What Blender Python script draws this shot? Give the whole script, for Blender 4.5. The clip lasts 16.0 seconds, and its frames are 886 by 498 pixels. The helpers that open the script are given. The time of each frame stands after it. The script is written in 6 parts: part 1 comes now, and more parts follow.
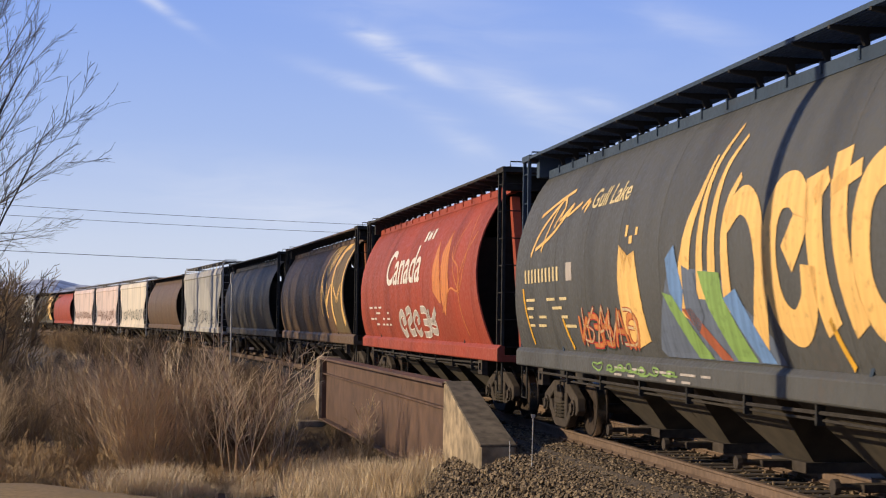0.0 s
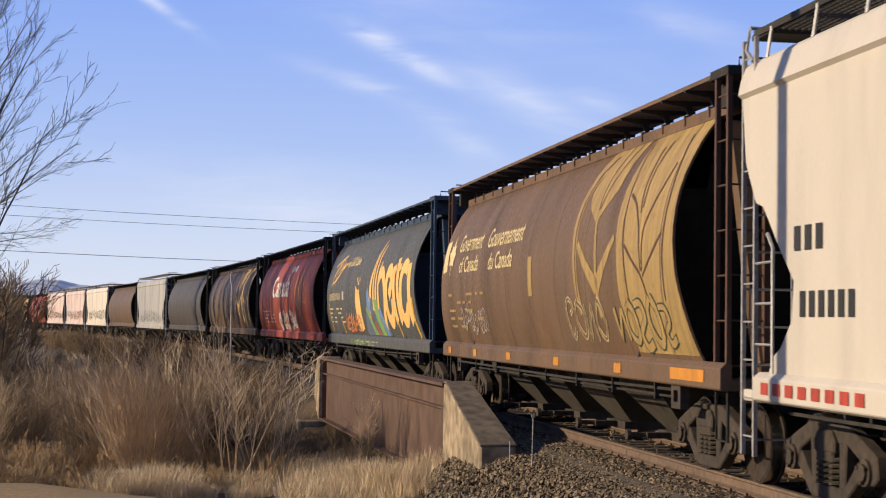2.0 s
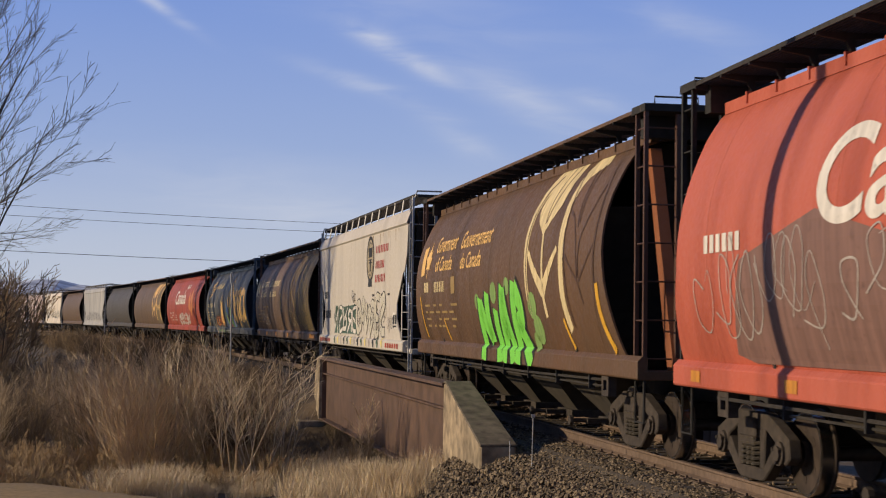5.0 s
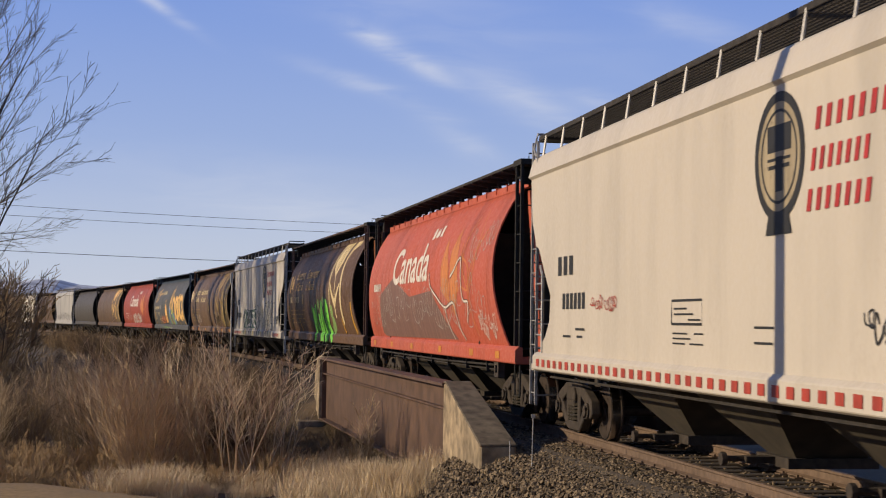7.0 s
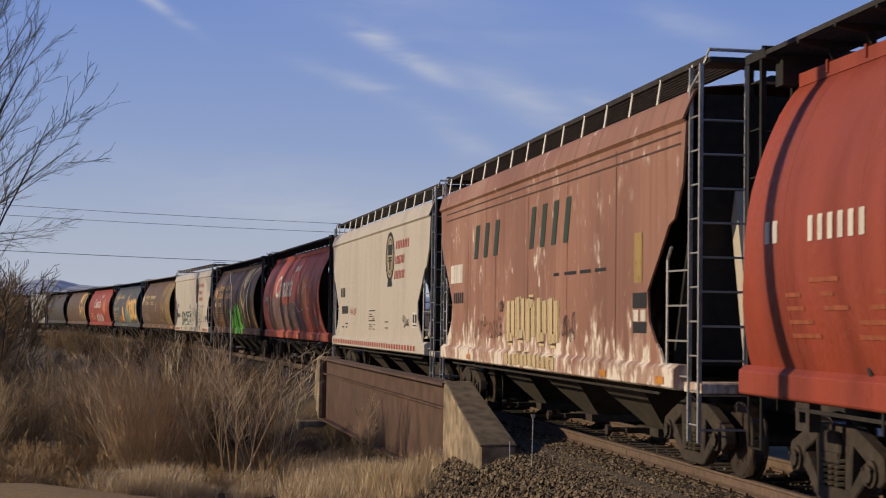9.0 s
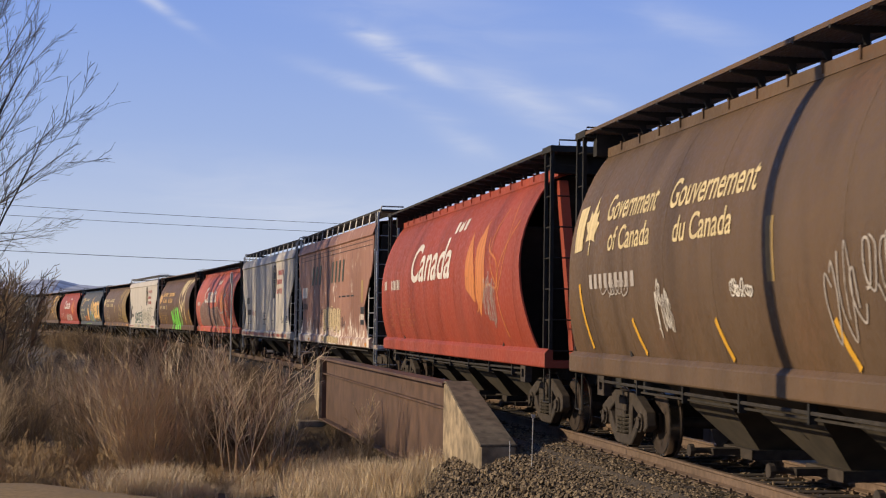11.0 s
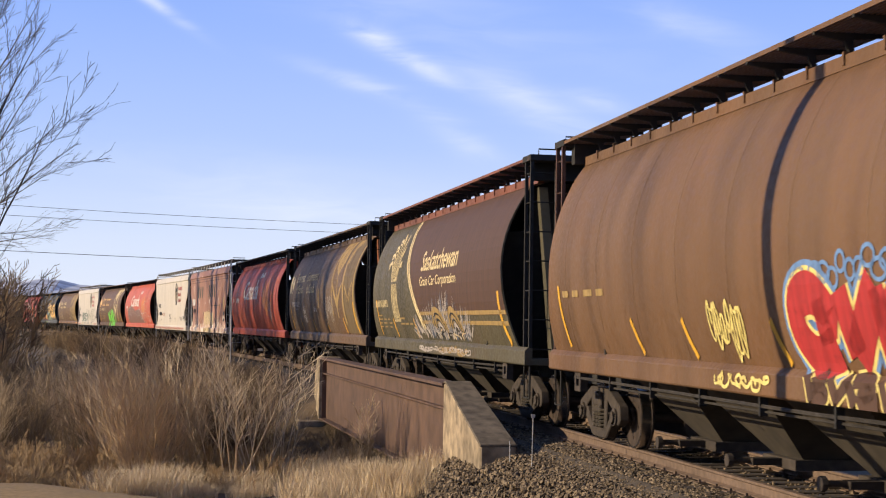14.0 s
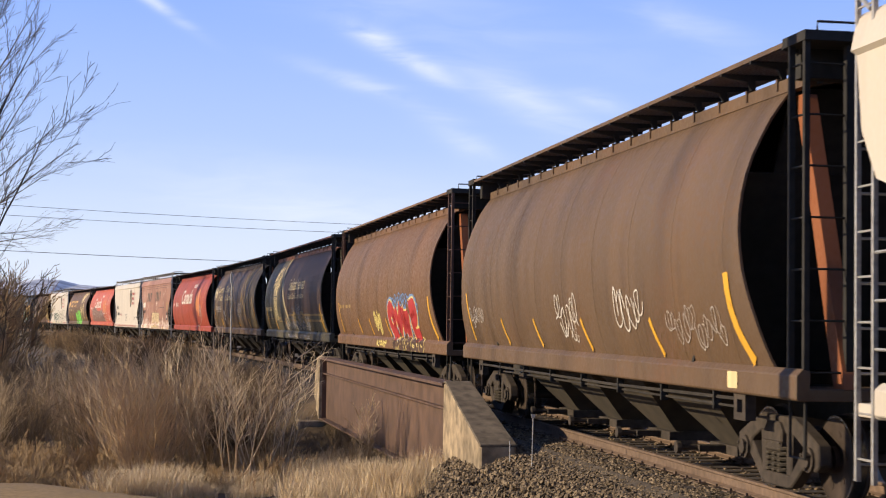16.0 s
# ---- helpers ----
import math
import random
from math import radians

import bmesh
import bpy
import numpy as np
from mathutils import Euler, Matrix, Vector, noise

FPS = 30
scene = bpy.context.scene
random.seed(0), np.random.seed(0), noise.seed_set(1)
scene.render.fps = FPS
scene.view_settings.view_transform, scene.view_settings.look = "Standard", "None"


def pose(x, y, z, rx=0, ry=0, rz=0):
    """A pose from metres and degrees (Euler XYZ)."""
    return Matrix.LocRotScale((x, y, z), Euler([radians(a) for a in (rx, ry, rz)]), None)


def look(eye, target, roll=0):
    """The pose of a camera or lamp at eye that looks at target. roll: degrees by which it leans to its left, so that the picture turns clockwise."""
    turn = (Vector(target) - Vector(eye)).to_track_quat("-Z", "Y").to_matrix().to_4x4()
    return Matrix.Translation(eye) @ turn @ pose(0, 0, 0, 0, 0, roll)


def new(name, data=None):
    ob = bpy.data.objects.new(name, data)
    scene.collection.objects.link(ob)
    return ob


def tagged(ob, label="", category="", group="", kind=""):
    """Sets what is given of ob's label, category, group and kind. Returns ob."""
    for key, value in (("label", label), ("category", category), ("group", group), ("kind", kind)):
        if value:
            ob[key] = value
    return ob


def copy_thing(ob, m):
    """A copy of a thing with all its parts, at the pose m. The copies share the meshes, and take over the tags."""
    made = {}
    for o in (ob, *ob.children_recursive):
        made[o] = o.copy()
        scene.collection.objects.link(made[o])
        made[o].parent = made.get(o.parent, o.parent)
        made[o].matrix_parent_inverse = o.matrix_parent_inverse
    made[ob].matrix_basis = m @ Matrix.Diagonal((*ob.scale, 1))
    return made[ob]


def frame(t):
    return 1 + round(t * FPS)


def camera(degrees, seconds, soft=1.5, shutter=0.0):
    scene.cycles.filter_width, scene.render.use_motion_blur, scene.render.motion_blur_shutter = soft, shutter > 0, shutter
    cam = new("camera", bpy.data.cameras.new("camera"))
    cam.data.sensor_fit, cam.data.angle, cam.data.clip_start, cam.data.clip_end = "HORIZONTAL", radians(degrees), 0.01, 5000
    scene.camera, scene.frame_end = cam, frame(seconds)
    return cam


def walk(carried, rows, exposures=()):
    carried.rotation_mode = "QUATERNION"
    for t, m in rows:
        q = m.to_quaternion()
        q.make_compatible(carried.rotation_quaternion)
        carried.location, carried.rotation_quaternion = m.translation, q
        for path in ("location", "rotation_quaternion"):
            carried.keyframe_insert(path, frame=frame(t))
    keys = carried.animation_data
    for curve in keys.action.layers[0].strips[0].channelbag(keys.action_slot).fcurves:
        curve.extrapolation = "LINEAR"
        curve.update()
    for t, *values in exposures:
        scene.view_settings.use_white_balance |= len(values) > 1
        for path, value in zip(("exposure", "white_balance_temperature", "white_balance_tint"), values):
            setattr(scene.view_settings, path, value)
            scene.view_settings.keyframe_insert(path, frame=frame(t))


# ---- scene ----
# World: the near track runs along +y (away), x to the right, rail top at z = 0.
cam = camera(31.42, 16.0, 1.1, 0.1)
EYE = pose(0, 0, 1.80, 90 + 2.67, 0, -7.90) @ pose(0, 0, 0, 0, 0, 0.81)
walk(cam, [(0, EYE), (16, EYE)], [(0, 0.0), (1.0, 0.0), (2.5, 0.15), (3.0, -0.05), (3.5, -0.31), (4.0, -0.36), (6.5, -0.25), (7.0, -0.24), (7.5, -0.42), (8.0, -0.48), (8.5, -0.6), (9.0, -0.55), (11.5, -0.05), (12.5, 0.12), (15.0, 0.3), (16, 0.32)])

# ---- light ----
SUN_EL = 20.0
world = bpy.data.worlds.new("world")
scene.world = world
world.use_nodes = True
wn, wl = world.node_tree.nodes, world.node_tree.links
sky = wn.new("ShaderNodeTexSky")
sky.sky_type, sky.sun_disc = "NISHITA", False
sky.sun_elevation, sky.sun_rotation = radians(SUN_EL), radians(270)
sky.air_density, sky.dust_density, sky.ozone_density = 1.0, 0.3, 3.0


def wmath(op, a, b=None, c=None):
    k = wn.new("ShaderNodeMath")
    k.operation = op
    for i, v in enumerate((a, b, c)):
        if v is None:
            continue
        if isinstance(v, (int, float)):
            k.inputs[i].default_value = v
        else:
            wl.new(v, k.inputs[i])
    return k.outputs[0]


def build_sky():
    """A clear pale-blue winter sky, whiter toward the horizon, with thin cirrus streaks."""
    tc, sep = wn.new("ShaderNodeTexCoord"), wn.new("ShaderNodeSeparateXYZ")
    wl.new(tc.outputs["Generated"], sep.inputs[0])
    height = wn.new("ShaderNodeValToRGB")
    e = height.color_ramp.elements
    for _ in range(4):
        e.new(0.5)
    for k, (p, c) in zip(e, ((0.0, (0.74, 0.79, 0.93)), (0.05, (0.64, 0.72, 0.93)), (0.11, (0.43, 0.56, 0.93)), (0.2, (0.28, 0.43, 0.93)), (0.45, (0.10, 0.19, 0.46)), (1.0, (0.05, 0.10, 0.28)))):
        k.position, k.color = p, (*c, 1)
    wl.new(wmath("MAXIMUM", sep.outputs[2], 0.0), height.inputs[0])
    gain = wn.new("ShaderNodeMix")
    gain.data_type, gain.blend_type = "RGBA", "MIX"
    gain.inputs[0].default_value = 0.9
    wl.new(sky.outputs[0], gain.inputs[6])
    up = wn.new("ShaderNodeVectorMath")
    up.operation = "SCALE"
    up.inputs["Scale"].default_value = 8.6
    wl.new(height.outputs[0], up.inputs[0])
    wl.new(up.outputs[0], gain.inputs[7])
    # cirrus: streaked noise inside a few soft slanted patches of the sky ahead
    ahead = wmath("MAXIMUM", sep.outputs[1], 0.05)
    u, v = wmath("DIVIDE", sep.outputs[0], ahead), wmath("DIVIDE", sep.outputs[2], ahead)
    total = None
    for cu, cv, along, across, tilt, weight in ((0.110, 0.172, 0.036, 0.0065, -27, 1.0), (0.085, 0.152, 0.034, 0.005, -16, 0.7), (0.190, 0.146, 0.050, 0.011, -24, 0.65),
                                                 (0.150, 0.118, 0.034, 0.009, -35, 0.4), (-0.046, 0.198, 0.026, 0.0035, -33, 0.75), (0.240, 0.145, 0.018, 0.006, -12, 0.5),
                                                 (0.06, 0.068, 0.09, 0.010, -4, 0.45), (0.02, 0.09, 0.11, 0.014, -6, 0.2), (0.13, 0.20, 0.12, 0.02, -10, 0.2), (0.30, 0.20, 0.06, 0.012, -20, 0.3)):
        ct, st = math.cos(radians(tilt)), math.sin(radians(tilt))
        du, dv = wmath("SUBTRACT", u, cu), wmath("SUBTRACT", v, cv)
        a = wmath("DIVIDE", wmath("ADD", wmath("MULTIPLY", du, ct), wmath("MULTIPLY", dv, st)), along)
        b = wmath("DIVIDE", wmath("SUBTRACT", wmath("MULTIPLY", dv, ct), wmath("MULTIPLY", du, st)), across)
        r = wmath("ADD", wmath("MULTIPLY", a, a), wmath("MULTIPLY", b, b))
        g = wmath("MULTIPLY", wmath("POWER", 2.718, wmath("MULTIPLY", r, -1.0)), weight)
        total = g if total is None else wmath("ADD", total, g)
    flat = wn.new("ShaderNodeCombineXYZ")
    wl.new(u, flat.inputs[0])
    wl.new(v, flat.inputs[1])
    mp, nz = wn.new("ShaderNodeMapping"), wn.new("ShaderNodeTexNoise")
    mp.inputs["Rotation"].default_value, mp.inputs["Scale"].default_value = (0, 0, radians(32)), (9, 42, 1)
    wl.new(flat.outputs[0], mp.inputs[0])
    wl.new(mp.outputs[0], nz.inputs["Vector"])
    nz.inputs["Scale"].default_value, nz.inputs["Detail"].default_value, nz.inputs["Distortion"].default_value = 1.6, 7, 0.6
    wisp = wmath("MULTIPLY", total, wmath("MULTIPLY_ADD", nz.outputs[0], 2.6, -0.65))
    cloud = wn.new("ShaderNodeMix")
    cloud.data_type = "RGBA"
    wl.new(wmath("MULTIPLY", wmath("MINIMUM", wmath("MAXIMUM", wisp, 0.0), 1.0), 0.8), cloud.inputs[0])
    wl.new(gain.outputs[2], cloud.inputs[6])
    cloud.inputs[7].default_value = (7.6, 7.8, 8.6, 1)
    wl.new(cloud.outputs[2], wn["Background"].inputs[0])


build_sky()
wn["Background"].inputs[1].default_value = 0.11
sun = new("sun", bpy.data.lights.new("sun", "SUN"))
sun.data.energy, sun.data.angle, sun.data.color = 5.0, radians(0.55), (1.0, 0.81, 0.56)
sun.matrix_world = look((-40, 10, 40 * math.tan(radians(SUN_EL))), (0, 10, 0))


# ---- materials ----
def shader(name, rough=0.7, metal=0.0):
    m = bpy.data.materials.new(name)
    m.use_nodes = True
    n, l = m.node_tree.nodes, m.node_tree.links
    b = n["Principled BSDF"]
    b.inputs["Roughness"].default_value, b.inputs["Metallic"].default_value = rough, metal
    return m, n, l, b


def noise_of(n, l, scale, stretch=(1, 1, 1), detail=6, kind="Object"):
    tc, mp, nz = n.new("ShaderNodeTexCoord"), n.new("ShaderNodeMapping"), n.new("ShaderNodeTexNoise")
    mp.inputs["Scale"].default_value = stretch
    l.new(tc.outputs[kind], mp.inputs[0])
    l.new(mp.outputs[0], nz.inputs["Vector"])
    nz.inputs["Scale"].default_value, nz.inputs["Detail"].default_value = scale, detail
    return nz.outputs[0]


def ramp_of(n, l, fac, stops):
    r = n.new("ShaderNodeValToRGB")
    e = r.color_ramp.elements
    while len(e) < len(stops):
        e.new(0.5)
    for k, (p, c) in zip(e, stops):
        k.position, k.color = p, (*c, 1) if len(c) == 3 else c
    l.new(fac, r.inputs[0])
    return r.outputs[0]


def mix_of(n, l, a, b, fac, mode="MIX"):
    m = n.new("ShaderNodeMix")
    m.data_type, m.blend_type = "RGBA", mode
    for k, v in ((6, a), (7, b), (0, fac)):
        if isinstance(v, (tuple, float, int)):
            m.inputs[k].default_value = (*v, 1) if isinstance(v, tuple) else v
        else:
            l.new(v, m.inputs[k])
    return m.outputs[2]


def bump_of(n, l, b, height, strength=0.3, distance=0.01):
    k = n.new("ShaderNodeBump")
    k.inputs["Strength"].default_value, k.inputs["Distance"].default_value = strength, distance
    l.new(height, k.inputs["Height"])
    l.new(k.outputs[0], b.inputs["Normal"])


def simple(name, color, rough=0.7, metal=0.0, vary=0.25, scale=8.0, bump=0.2, kind="Object", stretch=(1, 1, 1)):
    m, n, l, b = shader(name, rough, metal)
    a = noise_of(n, l, scale, stretch, 8, kind)
    big = noise_of(n, l, scale * 0.13, stretch, 3, kind)
    dark = tuple(c * (1 - vary) for c in color)
    lite = tuple(min(1, c * (1 + vary)) for c in color)
    c1 = ramp_of(n, l, a, [(0.3, dark), (0.7, lite)])
    c2 = ramp_of(n, l, big, [(0.3, (1 - vary,) * 3), (0.7, (1, 1, 1))])
    l.new(mix_of(n, l, c1, c2, 1.0, "MULTIPLY"), b.inputs["Base Color"])
    bump_of(n, l, b, a, bump)
    return m


def paint(name, color, rust=0.35, fade=0.25, rough=0.55, streak=0.3):
    """Weathered car paint: rust patches, run-down streaks and road dirt."""
    m, n, l, b = shader(name, rough)
    patch = noise_of(n, l, 0.7, (1, 0.5, 1), 10)
    fine = noise_of(n, l, 14, (1, 1, 1), 8)
    runs = noise_of(n, l, 1.1, (1, 1.6, 0.3), 9)
    big = noise_of(n, l, 0.35, (1, 1, 0.7), 4)
    pale = tuple(min(1, c * (1 - fade * 0.2) + fade * 0.05) for c in color)
    c = mix_of(n, l, color, pale, ramp_of(n, l, big, [(0.35, (0, 0, 0)), (0.65, (1, 1, 1))]))
    c = mix_of(n, l, c, tuple(k * (1 - streak) for k in color), ramp_of(n, l, runs, [(0.48, (0, 0, 0)), (0.72, (1, 1, 1))]))
    panel = noise_of(n, l, 0.6, (0.0, 1.0, 0.12), 4)
    c = mix_of(n, l, c, ramp_of(n, l, panel, [(0.32, (0.78, 0.76, 0.74)), (0.5, (1, 1, 1)), (0.68, (1.18, 1.13, 1.06))]), 1.0 if rust > 0.15 else 0.1, "MULTIPLY")
    spots = mix_of(n, l, patch, fine, 0.35)
    c = mix_of(n, l, c, (0.15, 0.066, 0.03), ramp_of(n, l, spots, [(0.62 - 0.18 * rust, (0, 0, 0)), (0.72 - 0.12 * rust, (rust,) * 3)]))
    l.new(c, b.inputs["Base Color"])
    l.new(ramp_of(n, l, fine, [(0.3, (rough - 0.12,) * 3), (0.7, (min(1, rough + 0.2),) * 3)]), b.inputs["Roughness"])
    bump_of(n, l, b, mix_of(n, l, fine, runs, 0.5), 0.18, 0.01)
    return m


M = {
    "brown": paint("brown_paint", (0.108, 0.065, 0.034), 0.45),
    "rustbrown": paint("rust_brown_paint", (0.135, 0.070, 0.030), 0.45),
    "rustdark": paint("dark_rust_brown_paint", (0.105, 0.055, 0.025), 0.4),
    "tan": paint("tan_brown_paint", (0.125, 0.074, 0.040), 0.3),
    "olive": paint("olive_paint", (0.078, 0.066, 0.036), 0.25),
    "darkgrey": paint("dark_grey_paint", (0.058, 0.05, 0.04), 0.3),
    "red": paint("red_paint", (0.29, 0.046, 0.020), 0.2, 0.3),
    "redgraf": paint("faded_red_paint", (0.46, 0.095, 0.05), 0.12, 0.5),
    "blue": paint("dark_blue_paint", (0.072, 0.074, 0.073), 0.15, 0.1),
    "white": paint("white_paint", (0.52, 0.47, 0.40), 0.1, 0.1, 0.5, 0.14),
    "cream": paint("cream_paint", (0.62, 0.55, 0.45), 0.2, 0.15, 0.5, 0.2),
    "pink": paint("stained_white_paint", (0.60, 0.47, 0.42), 0.5, 0.15, 0.5, 0.25),
    "grey": paint("grey_paint", (0.36, 0.35, 0.33), 0.25, 0.2, 0.55, 0.35),
    "pinkbrown": paint("faded_brown_paint", (0.27, 0.125, 0.085), 0.25, 0.9),
    "braces": paint("rusty_orange_paint", (0.26, 0.085, 0.03), 0.3),
    "walkred": paint("dull_red_paint", (0.17, 0.06, 0.035), 0.3),
    "navy": paint("navy_paint", (0.028, 0.05, 0.085), 0.15),
    "postbrown": paint("dark_red_brown_paint", (0.085, 0.038, 0.022), 0.3),
    "steel": simple("dirty_steel", (0.045, 0.038, 0.032), 0.75, 0.2, 0.4, 9),
    # near-black; on the slope sheets it stands in for end-recess shade
    "dark": simple("near_black", (0.022, 0.02, 0.018), 0.85, 0.0, 0.4, 7),
    "truck": simple("dusty_cast_iron", (0.050, 0.037, 0.027), 0.85, 0.0, 0.4, 10, 0.4),
    "hopper": simple("dusty_hopper_steel", (0.060, 0.047, 0.031), 0.8, 0.0, 0.3, 4, 0.2),
    "wheel": simple("wheel_steel", (0.07, 0.05, 0.038), 0.6, 0.4, 0.35, 8),
    "tread": simple("polished_tread", (0.55, 0.53, 0.5), 0.25, 1.0, 0.1, 20, 0.02),
    "silver": simple("galvanised_steel", (0.42, 0.41, 0.4), 0.5, 0.4, 0.2, 20),
    "yellow": simple("yellow_stripe", (0.62, 0.33, 0.03), 0.6, 0, 0.2, 20),
    "rail": simple("rusty_rail", (0.17, 0.115, 0.08), 0.75, 0.2, 0.25, 12),
    "tie": simple("weathered_tie", (0.065, 0.048, 0.034), 0.9, 0, 0.4, 9, 0.5, "Object", (1, 8, 8)),
    "girder": simple("rust_brown_girder", (0.118, 0.068, 0.046), 0.7, 0.1, 0.3, 2.5, 0.2),
    "concrete": simple("aged_concrete", (0.33, 0.255, 0.165), 0.9, 0, 0.45, 4.5, 0.6),
    "oldconcrete": simple("lichen_dark_concrete", (0.15, 0.12, 0.085), 0.95, 0, 0.4, 6.0, 0.5),
    "stone": simple("ballast_stone", (0.085, 0.065, 0.045), 0.9, 0, 0.4, 3.0, 0.5),
    "wood": simple("grey_bark", (0.11, 0.09, 0.075), 0.9, 0, 0.3, 14, 0.5),
    "twig": simple("bare_twig", (0.36, 0.245, 0.125), 0.85, 0, 0.3, 2.0, 0.2),
    "twigpale": simple("pale_bare_twig", (0.68, 0.54, 0.37), 0.85, 0, 0.3, 2.0, 0.2),
    "twigdark": simple("dark_bare_twig", (0.16, 0.108, 0.06), 0.85, 0, 0.3, 2.0, 0.2),
    "twigwarm": simple("warm_bare_twig", (0.58, 0.43, 0.265), 0.85, 0, 0.3, 2.0, 0.2),
    "twigmid": simple("grey_brown_twig", (0.46, 0.345, 0.215), 0.85, 0, 0.3, 2.0, 0.2),
    "grass": simple("dry_grass", (0.84, 0.61, 0.39), 0.85, 0, 0.35, 1.5, 0.2),
}


def ground_material():
    """Dark leaf litter and soil, with a mown dry lawn on the near side of a slanting edge."""
    m, n, l, b = shader("dry_ground", 0.95)
    a = noise_of(n, l, 0.5, (1, 1, 1), 8)
    f = noise_of(n, l, 12, (1, 1, 1), 8)
    soil = ramp_of(n, l, a, [(0.35, (0.075, 0.05, 0.028)), (0.55, (0.12, 0.082, 0.045)), (0.7, (0.19, 0.13, 0.07))])
    turf = ramp_of(n, l, a, [(0.3, (0.25, 0.165, 0.075)), (0.5, (0.32, 0.215, 0.095)), (0.7, (0.38, 0.25, 0.11))])
    tc, sep = n.new("ShaderNodeTexCoord"), n.new("ShaderNodeSeparateXYZ")
    l.new(tc.outputs["Object"], sep.inputs[0])
    k = n.new("ShaderNodeMath")
    k.operation, k.inputs[1].default_value = "MULTIPLY_ADD", 1.083
    l.new(sep.outputs[0], k.inputs[0])
    l.new(sep.outputs[1], k.inputs[2])
    edge = n.new("ShaderNodeMapRange")
    edge.inputs[1].default_value, edge.inputs[2].default_value = 23.4, 24.6
    l.new(k.outputs[0], edge.inputs[0])
    c = mix_of(n, l, turf, soil, edge.outputs[0])
    c = mix_of(n, l, c, ramp_of(n, l, f, [(0.3, (0.6, 0.6, 0.6)), (0.7, (1, 1, 1))]), 1.0, "MULTIPLY")
    l.new(c, b.inputs["Base Color"])
    bump_of(n, l, b, f, 0.35, 0.02)
    return m


M["ground"] = ground_material()


def peeling():
    """Faded brown paint that has flaked to bare pale primer, most of all low on the sides."""
    m, n, l, b = shader("peeling_brown_paint", 0.6)
    tc, sep = n.new("ShaderNodeTexCoord"), n.new("ShaderNodeSeparateXYZ")
    l.new(tc.outputs["Object"], sep.inputs[0])
    low = n.new("ShaderNodeMapRange")
    low.inputs[1].default_value, low.inputs[2].default_value, low.inputs[3].default_value, low.inputs[4].default_value = 1.0, 2.4, 0.16, -0.04
    l.new(sep.outputs[2], low.inputs[0])
    flake = mix_of(n, l, noise_of(n, l, 1.1, (1, 1, 0.8), 6), noise_of(n, l, 5.0, (1, 1, 0.6), 10), 0.5)
    runs = noise_of(n, l, 2.0, (1, 2.5, 0.12), 8)
    big = noise_of(n, l, 0.4, (1, 1, 0.5), 4)
    k = n.new("ShaderNodeMath")
    l.new(flake, k.inputs[0])
    l.new(low.outputs[0], k.inputs[1])
    c = ramp_of(n, l, big, [(0.3, (0.22, 0.105, 0.07)), (0.55, (0.32, 0.16, 0.11)), (0.75, (0.42, 0.26, 0.19))])
    c = mix_of(n, l, c, (0.17, 0.085, 0.055), ramp_of(n, l, runs, [(0.5, (0, 0, 0)), (0.75, (0.8, 0.8, 0.8))]))
    c = mix_of(n, l, c, (0.50, 0.36, 0.29), ramp_of(n, l, k.outputs[0], [(0.52, (0, 0, 0)), (0.64, (0.7, 0.7, 0.7))]))
    bare = mix_of(n, l, noise_of(n, l, 2.6, (1, 1.2, 0.8), 14), noise_of(n, l, 9.0, (1, 1, 0.7), 8), 0.35)
    bare = mix_of(n, l, bare, k.outputs[0], 0.5)
    c = mix_of(n, l, c, (0.76, 0.69, 0.60), ramp_of(n, l, bare, [(0.56, (0, 0, 0)), (0.60, (0.9, 0.9, 0.9))]))
    l.new(c, b.inputs["Base Color"])
    bump_of(n, l, b, flake, 0.3, 0.01)
    return m


M["pinkbrown"] = peeling()

# ---- the track's line ----
STEP = 0.25
GRID = np.arange(-60, 700, STEP)
BEND = np.interp(GRID, (0, 35, 60, 90, 120, 160, 220), (0.00032, 0.00155, 0.00172, 0.00134, 0.00079, 0.00061, 0.00056))
TURN = np.concatenate([[0], np.cumsum((BEND[1:] + BEND[:-1]) / 2 * STEP)])
MID = (TURN[1:] + TURN[:-1]) / 2
LINE_X = np.concatenate([[0], np.cumsum(-np.sin(MID) * STEP)]) + 7.945
LINE_Y = np.concatenate([[0], np.cumsum(np.cos(MID) * STEP)]) - 60


def track(s, lat=0.0):
    """Place and heading at s metres along the track, lat metres to its right."""
    if s < -60:
        return 7.945 + lat, s, 0.0
    x, y, a = (float(np.interp(s, GRID, v)) for v in (LINE_X, LINE_Y, TURN))
    return x + lat * math.cos(a), y + lat * math.sin(a), a


def at_track(s, lat, z=0.0, turn=0.0):
    x, y, a = track(s, lat)
    return pose(x, y, z, 0, 0, math.degrees(a) + turn)


# ---- mesh helpers ----
def box(bm, x0, x1, y0, y1, z0, z1):
    v = [bm.verts.new((x, y, z)) for z in (z0, z1) for x, y in ((x0, y0), (x1, y0), (x1, y1), (x0, y1))]
    for f in ((3, 2, 1, 0), (4, 5, 6, 7), (0, 1, 5, 4), (1, 2, 6, 5), (2, 3, 7, 6), (3, 0, 4, 7)):
        bm.faces.new([v[i] for i in f])


